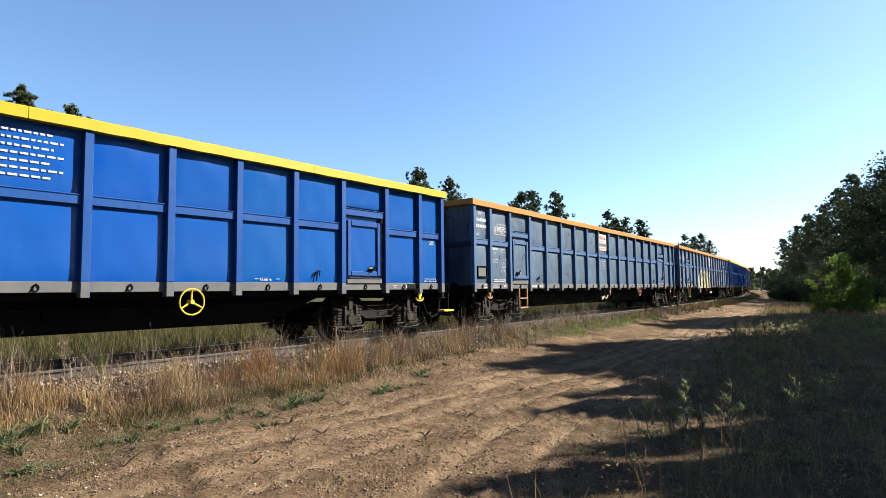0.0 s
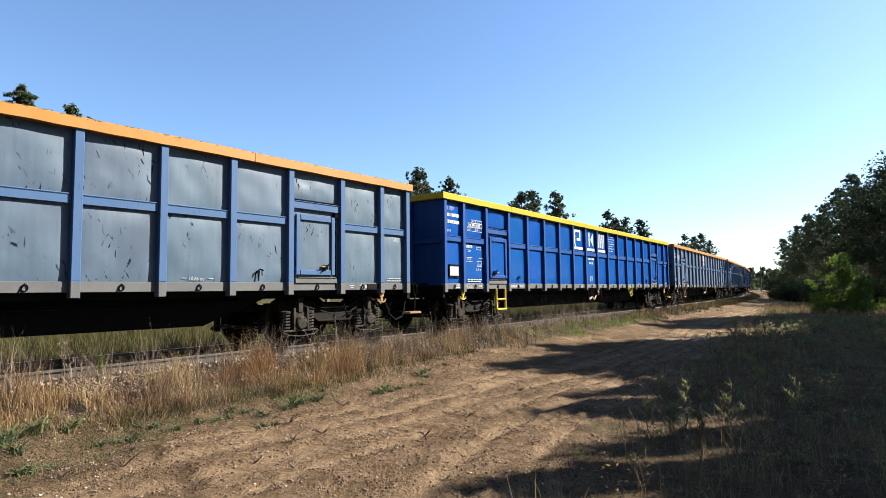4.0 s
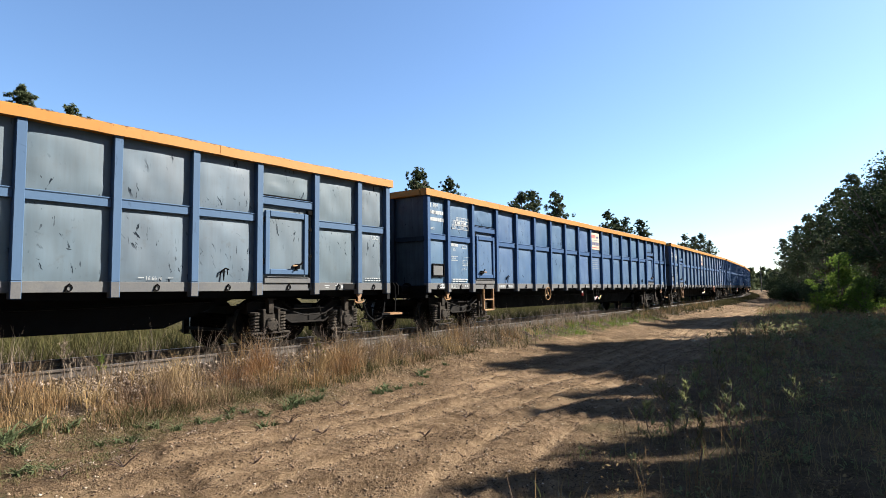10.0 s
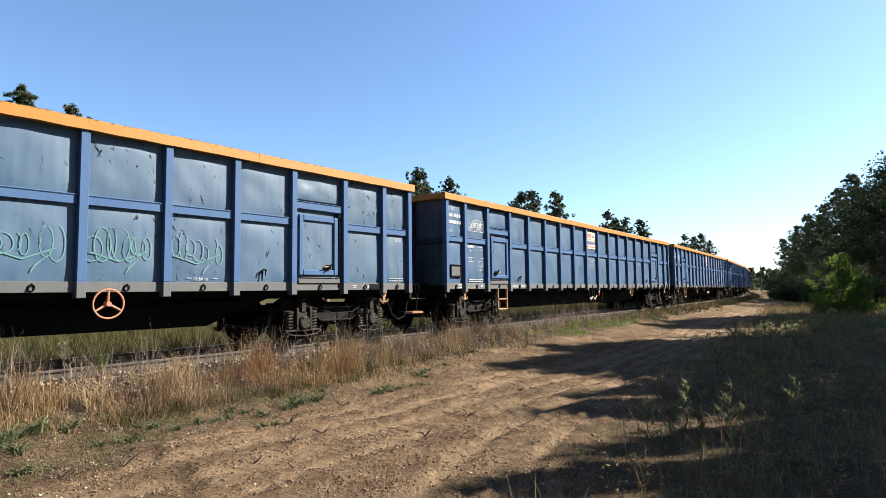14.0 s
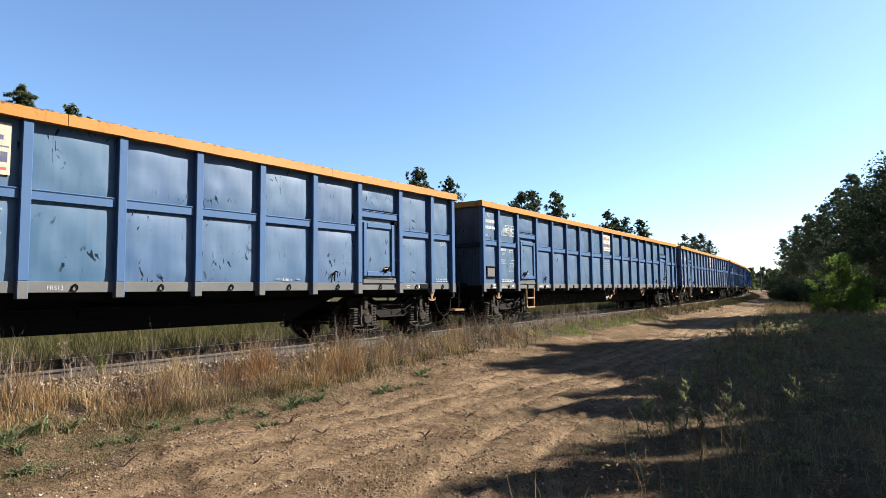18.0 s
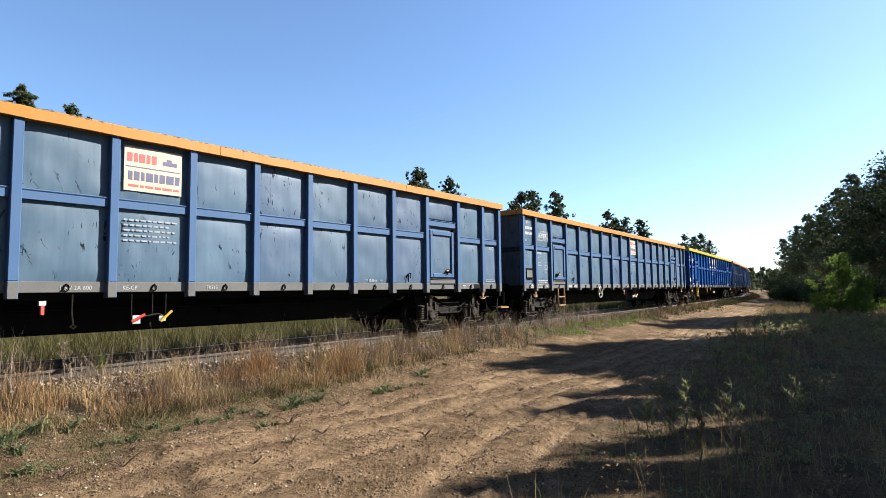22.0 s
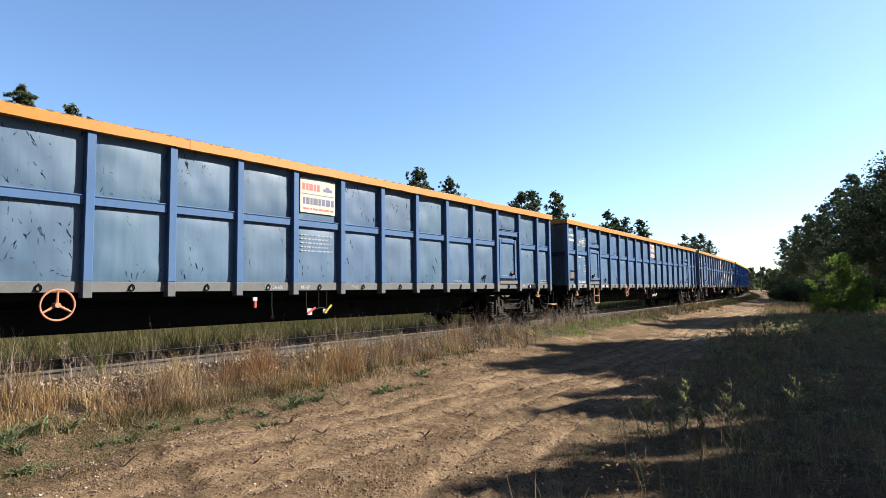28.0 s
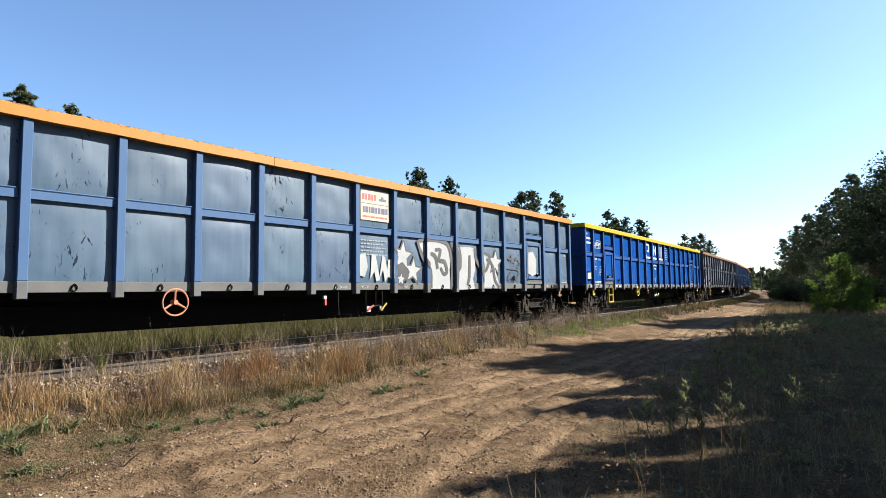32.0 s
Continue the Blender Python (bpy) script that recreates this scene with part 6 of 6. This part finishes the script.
M_PEBBLE = stone_material("sand_pebbles", (0.040, 0.025, 0.015), (0.16, 0.108, 0.066), (0.34, 0.275, 0.205))
M_CLOD = stone_material("earth_clods", (0.045, 0.028, 0.017), (0.085, 0.055, 0.033), (0.15, 0.10, 0.06))
M_BALLAST = stone_material("ballast_stones", (0.080, 0.058, 0.042), (0.17, 0.128, 0.098), (0.30, 0.25, 0.21))
M_CHIPPING = stone_material("pale_chippings", (0.09, 0.066, 0.048), (0.17, 0.128, 0.098), (0.29, 0.24, 0.195))
stones("ballast_stones", "brownish broken stones beside the rails", 61, 15000, -3, 45, -2.4, 2.8, 0.018, 0.05, lambda sand, ballast, x, y: ballast, M_BALLAST)
stones("pebbles", "small pale pebbles scattered on the sand", 62, 46000, -1, 14, 2.4, 8.5, 0.004, 0.020, lambda sand, ballast, x, y: 0.15 + 0.75 * sand * smooth(-0.7, 0.7, wave(x, y, 63, 1.8)), M_PEBBLE)
stones("clods", "dark crumbs of earth scattered on the road", 64, 80000, -1, 16, 2.6, 8.0, 0.004, 0.017, lambda sand, ballast, x, y: (0.10 + 0.5 * smooth(-0.1, 0.9, wave(x, y, 65, 1.1))) * (1 - 0.7 * worn(x, y, *off_track(x, y))) + 0.8 * gully(x, y, 2.4), M_CLOD)
stones("chippings", "heap of pale stone chippings beside the rail", 66, 9000, 1.5, 6.5, 1.0, 2.6, 0.010, 0.030, lambda sand, ballast, x, y: np.clip(1.25 - ((x - 3.75) / 0.95) ** 2 - ((y - 8.35) / 0.50) ** 2, 0, 1), M_CHIPPING, 1.0)
stones("slope_stones", "small pale stones on the sandy slope", 67, 16000, 1.0, 11.0, 2.2, 4.2, 0.005, 0.018, lambda sand, ballast, x, y: 0.5 * smooth(-0.2, 0.8, wave(x, y, 68, 0.8)) * (1 - sand), M_CHIPPING, 1.2)


# ---- trees ----
def leaf_cloud(rng, centres, radii, per, size, flat_by=0.7, long_by=2.2):
    """Small leaf quads in uneven clumps round the given centres."""
    C = np.repeat(np.array(centres), per, 0)
    R = np.repeat(np.array(radii), per)
    n = len(C)
    d = rng.normal(0, 1, (n, 3))
    d /= np.linalg.norm(d, axis=1)[:, None]
    P = C + d * (R * rng.uniform(0.15, 1.0, n) ** 0.6)[:, None] * np.array([1, 1, flat_by])
    u = rng.normal(0, 1, (n, 3))
    u /= np.linalg.norm(u, axis=1)[:, None]
    v = np.cross(u, rng.normal(0, 1, (n, 3)))
    v /= np.linalg.norm(v, axis=1)[:, None]
    s = size * rng.uniform(0.5, 1.4, n)[:, None]
    V = np.stack([P - u * s * long_by / 2, P + v * s / 2 - u * s * 0.2, P + u * s * long_by / 2, P - v * s / 2 - u * s * 0.2], 1)
    return V.reshape(-1, 3), np.arange(4 * n).reshape(-1, 4)


def pine(seed, h, low, per=36, leaf=0.062):
    """A Scots pine of height h: bent trunk, limbs and needle clumps above the share low of its height."""
    rng = np.random.RandomState(seed)
    t = thing("pine_tree", "tall dark green pine with an uneven crown", "tree", "pines of the wood")
    b = Build()
    bend = rng.uniform(-0.25, 0.25, 2)
    spine = [Vector((bend[0] * math.sin(k * 0.5), bend[1] * math.sin(k * 0.43), h * k / 10 - 0.3 * (k == 0))) for k in range(11)]
    b.tube(spine, [0.017 * h * (1 - 0.092 * k) + 0.01 for k in range(11)], 8)
    centres, radii = [], []
    levels = 17
    for k in range(levels):
        u = low + (0.97 - low) * min(1.0, max(0.0, (k + rng.uniform(-0.8, 0.8)) / (levels - 1)))
        i = min(int(u * 10), 9)
        p = spine[i].lerp(spine[i + 1], u * 10 - i)
        reach = h * 0.23 * (1 - ((u - low) / (1 - low)) ** 1.15) ** 0.95 * (0.55 + 0.45 * min(1, (u - low) * 7 + 0.35)) + 0.15
        for m in range(rng.randint(5, 8)):
            a = rng.uniform(0, 6.28)
            l = reach * rng.uniform(0.35, 1.3)
            q = p + Vector((math.cos(a) * l, math.sin(a) * l, l * rng.uniform(0.0, 0.75) + (rng.uniform(0.1, 0.7) if u > 0.72 else 0.0)))
            q.z = min(q.z, h - rng.uniform(0.0, 0.5))
            b.tube([p, p.lerp(q, 0.5) + Vector((0, 0, -0.04 * l)), q], [0.022 + 0.012 * l, 0.014 + 0.006 * l, 0.008], 4)
            for w in np.arange(0.30, 1.05, 0.18):
                if rng.uniform() < 0.88:
                    c = p.lerp(q, w) + Vector(rng.uniform(-0.3, 0.3, 3))
                    centres.append(tuple(c))
                    radii.append(rng.uniform(0.18, 0.44) * (0.6 + 0.05 * h) * (1.12 - 0.86 * u))
    centres.append((spine[10].x, spine[10].y, h + 0.05))
    radii.append(0.26)
    part("trunk", b.mesh("trunk", M_BARK), t)
    V, F = leaf_cloud(rng, centres, radii, per, leaf, 1.0, 3.6)
    part("crown", quick_mesh("crown", V, F, [M_NEEDLE]), t, label="dark needle clumps with gaps")
    return t


def broadleaf(seed, h, spread, mat, label, leaf=0.095, per=150, name="broadleaf_tree", category="tree"):
    rng = np.random.RandomState(seed)
    t = thing(name, label, category, "leafy trees and bushes at the wood's edge")
    b = Build()
    fork = 0.28 * h if category == "tree" else 0.06 * h
    b.tube([(0, 0, -0.2), (0.03, 0, fork * 0.5), (0, 0.04, fork), (0.1, -0.05, h * 0.75)], [0.022 * h, 0.018 * h, 0.015 * h, 0.006 * h], 7)
    centres, radii = [], []
    for m in range(26):
        a, u = rng.uniform(0, 6.28), rng.uniform(0.0, 1.0)
        r = spread * math.sin(math.pi * min(1, 0.22 + 0.72 * u)) * rng.uniform(0.45, 1.1)
        q = Vector((math.cos(a) * r, math.sin(a) * r, fork + (h - fork) * u * rng.uniform(0.85, 1.05)))
        b.tube([(0, 0, fork * rng.uniform(0.6, 1.2)), (q.x * 0.45, q.y * 0.45, (fork + q.z) / 2 + 0.1), q], [0.010 * h, 0.006 * h, 0.003 * h], 4)
        for w in (0.6, 0.8, 1.0):
            centres.append((q.x * w + rng.uniform(-0.3, 0.3), q.y * w + rng.uniform(-0.3, 0.3), fork + (q.z - fork) * w + rng.uniform(-0.3, 0.3)))
            radii.append(spread * rng.uniform(0.18, 0.34))
    part("trunk", b.mesh("trunk", M_BARK), t)
    V, F = leaf_cloud(rng, centres, radii, per, leaf, 0.8, 1.7)
    part("crown", quick_mesh("crown", V, F, [mat]), t)
    return t


def base_z(x, y):
    return float(ground_height(np.array([float(x)]), np.array([float(y)]), False)[0])


def plant(source, height, x, y, top, seed, slim=1.0):
    """A copy of a tree, scaled so that its top stands top metres above the rails."""
    r = random.Random(seed)
    z = base_z(x, y) - 0.05
    k = (top - z) / height
    m = Matrix.Translation((x, y, z)) @ Matrix.Rotation(r.uniform(0, 6.28), 4, "Z") @ Matrix.Diagonal((k * slim * r.uniform(1.0, 1.3), k * slim * r.uniform(1.0, 1.3), k, 1))
    return copy_thing(source, m)


PINES = [(pine(700 + i, h, low), h) for i, (h, low) in enumerate(((13.0, 0.30), (12.0, 0.22), (14.0, 0.38), (11.0, 0.18)))]
BACK = [(pine(740 + i, h, 0.25, 9, 0.15), h) for i, h in enumerate((12.5, 13.5))]
HIGH = [(pine(750 + i, h, low, 70, 0.085), h) for i, (h, low) in enumerate(((12.5, 0.54), (13.0, 0.50), (12.0, 0.58)))]
LEAFY = [(broadleaf(720 + i, h, s, M_OAK, "dark leafy tree with a ragged crown"), h) for i, (h, s) in enumerate(((10.0, 3.0), (8.5, 2.7)))]
for i, (ob, h) in enumerate(PINES + LEAFY + BACK + HIGH):
    ob.location = (-60 - 9 * i, 62, base_z(-60 - 9 * i, 62))

# trees that rise above the train on the far side of the line: x, y, height of the top
TALL = [(12.7, 45.6, 14.8), (14.2, 45.9, 13.6), (16.1, 46.4, 14.5), (17.6, 47.0, 13.4), (11.0, 46.4, 13.0), (46.7, 39.7, 13.9), (50.2, 38.6, 13.4), (49.0, 41.2, 12.9), (69.2, 40.2, 14.3), (73.4, 41.3, 15.1), (70.6, 42.5, 13.8), (72.1, 36.6, 14.2), (95.6, 39.0, 14.2), (98.5, 38.9, 13.2), (100.4, 37.9, 13.5), (99.3, 34.5, 12.7), (130.0, 36.0, 12.4), (135.3, 34.1, 12.8), (138.7, 33.2, 11.4), (133.0, 35.2, 12.0)]
for i, (x, y, top) in enumerate(TALL):
    ob, h = PINES[i % 4]
    plant(ob, h, x, y, top, 800 + i)
r = random.Random(5)
for k in range(46):
    s = -40 + k * 5.0 + r.uniform(-1.2, 1.2)
    o = -(34 + r.uniform(-2, 9)) + 0.06 * max(0, s - 40)
    x, y, h = on_track(s, o)
    ob, hh = BACK[r.randrange(2)]
    plant(ob, hh, x, y, r.uniform(7.5, 10.0), 900 + k)
# the wood on the camera's side of the line
WOOD = [(71.4, 0.4, 13.6), (77.1, 3.4, 13.1), (74.0, 0.0, 12.2), (83.4, 5.2, 12.5), (80.0, 2.2, 12.4), (91.8, 7.6, 11.9), (88.0, 5.0, 11.8), (110.5, 11.4, 12.6), (101.0, 9.4, 11.4), (126.7, 15.0, 12.3), (118.0, 12.6, 11.6), (62.3, -1.6, 12.4), (66.0, -1.8, 12.6), (138.0, 18.6, 10.8)]
for i, (x, y, top) in enumerate(WOOD):
    ob, h = PINES[(i * 3) % 4] if i % 4 else LEAFY[i % 2]
    plant(ob, h, x, y, top, 1000 + i)
CREST_S = [4, 14, 15.0, 16.4, 17.1, 17.8, 18.4, 19.8, 21.4, 22.4, 23.4, 24.6, 25.6, 26.6, 28.4, 30.0, 31.2, 32.2, 35.4, 36.8, 38.2, 42.0, 44.0, 60.0]
CREST_Z = [9.6, 10.2, 10.3, 10.6, 8.7, 8.7, 10.8, 11.6, 11.3, 11.2, 12.2, 13.4, 14.8, 14.0, 14.2, 15.3, 14.4, 10.0, 10.0, 13.4, 15.0, 14.6, 14.2, 14.2]
for k in range(62):
    s = 4 + k * 0.66 + r.uniform(-0.15, 0.15)
    x, y, h = on_track(s, 17.3 + r.uniform(-0.2, 0.5))
    ob, hh = HIGH[k % 3]
    plant(ob, hh, x, y, float(np.interp(s, CREST_S, CREST_Z)) + r.uniform(-0.6, -0.2), 1100 + k, 0.36)
for k in range(2):
    x, y, h = on_track(58 + k * 2.1, 18.5 + r.uniform(-0.2, 1.0))
    plant(LEAFY[k][0], LEAFY[k][1], x, y, 12.5 + r.uniform(-0.35, 0.35), 1165 + k)
for k in range(50):
    s = -30 + k * 4.8 + r.uniform(-1.5, 1.5)
    if -12 < s < 40:
        continue
    x, y, h = on_track(s, (21.5 if s < 60 else 18.5) + r.uniform(-2, 7))
    ob, hh = BACK[r.randrange(2)]
    plant(ob, hh, x, y, r.uniform(9.0, 12.6), 1200 + k)

# unseen trees added behind the camera, both sides, to cut sky light on the train
for k in range(40):
    s = -6.0 - k * 1.5
    near = k % 2 == 0 or s > -16
    x, y, h = on_track(s, 16.5 + r.uniform(0, 4) if near else -(13 + r.uniform(0, 6)))
    ob, hh = PINES[r.randrange(4)] if k % 3 else LEAFY[r.randrange(2)]
    plant(ob, hh, x, y, r.uniform(12.5, 15.0) if near else r.uniform(16.0, 21.0), 1300 + k)

BUSH = broadleaf(760, 3.5, 1.4, M_BUSH, "bright green bush at the wood's edge", 0.055, 110, "bush", "bush")
BUSH.location = (38.0, 2.7, base_z(38.0, 2.7) - 0.05)
for x, y, top, seed in ((37.4, 1.6, 1.6, 1), (37.6, 3.6, 0.8, 3)):
    plant(BUSH, 3.5, x, y, top, seed)
DARK = broadleaf(761, 2.6, 1.7, M_OAK, "dark green bush in the shade", 0.07, 80, "bush", "bush")
DARK.location = (68.7, 9.2, base_z(68.7, 9.2) - 0.05)
for x, y, top, seed in ((63.6, 7.6, 1.9, 1), (66.0, 8.6, 1.8, 2), (73.0, 10.2, 2.1, 3), (58.0, 5.6, 1.9, 4), (52.0, 3.8, 1.7, 6), (47.0, 2.4, 2.1, 7), (43.0, 0.6, 2.4, 8), (79.0, 10.5, 2.2, 9)):
    plant(DARK, 2.6, x, y, top, seed)


def far_woods():
    """The line of woods that closes the view far down the road."""
    rng = np.random.RandomState(77)
    C, R = [], []
    for k in range(420):
        a = radians(rng.uniform(-14, 84))
        d = rng.uniform(280, 340) if a < radians(40) else rng.uniform(150, 230)
        hgt = rng.uniform(7.5, 12.0)
        for u in (0.1, 0.35, 0.6, 0.88):
            C.append((d * math.cos(a) + rng.uniform(-2, 2), d * math.sin(a) + rng.uniform(-2, 2), hgt * u - 0.5))
            R.append(2.6 * (1.25 - u))
    V, F = leaf_cloud(rng, C, R, 40, 1.25, 1.2, 1.5)
    tagged(new("far_woods", quick_mesh("far_woods", V, F, [M_NEEDLE])), "distant line of dark pine woods", "woods", kind="stuff")


far_woods()

post = tagged(new("marker_post", Build().tube([(168.0, 28.2, -0.6), (168.0, 28.2, 6.4)], 0.09, 8).mesh("marker_post", M_SLEEPER)), "thin pale post far down the line", "post")

motions()
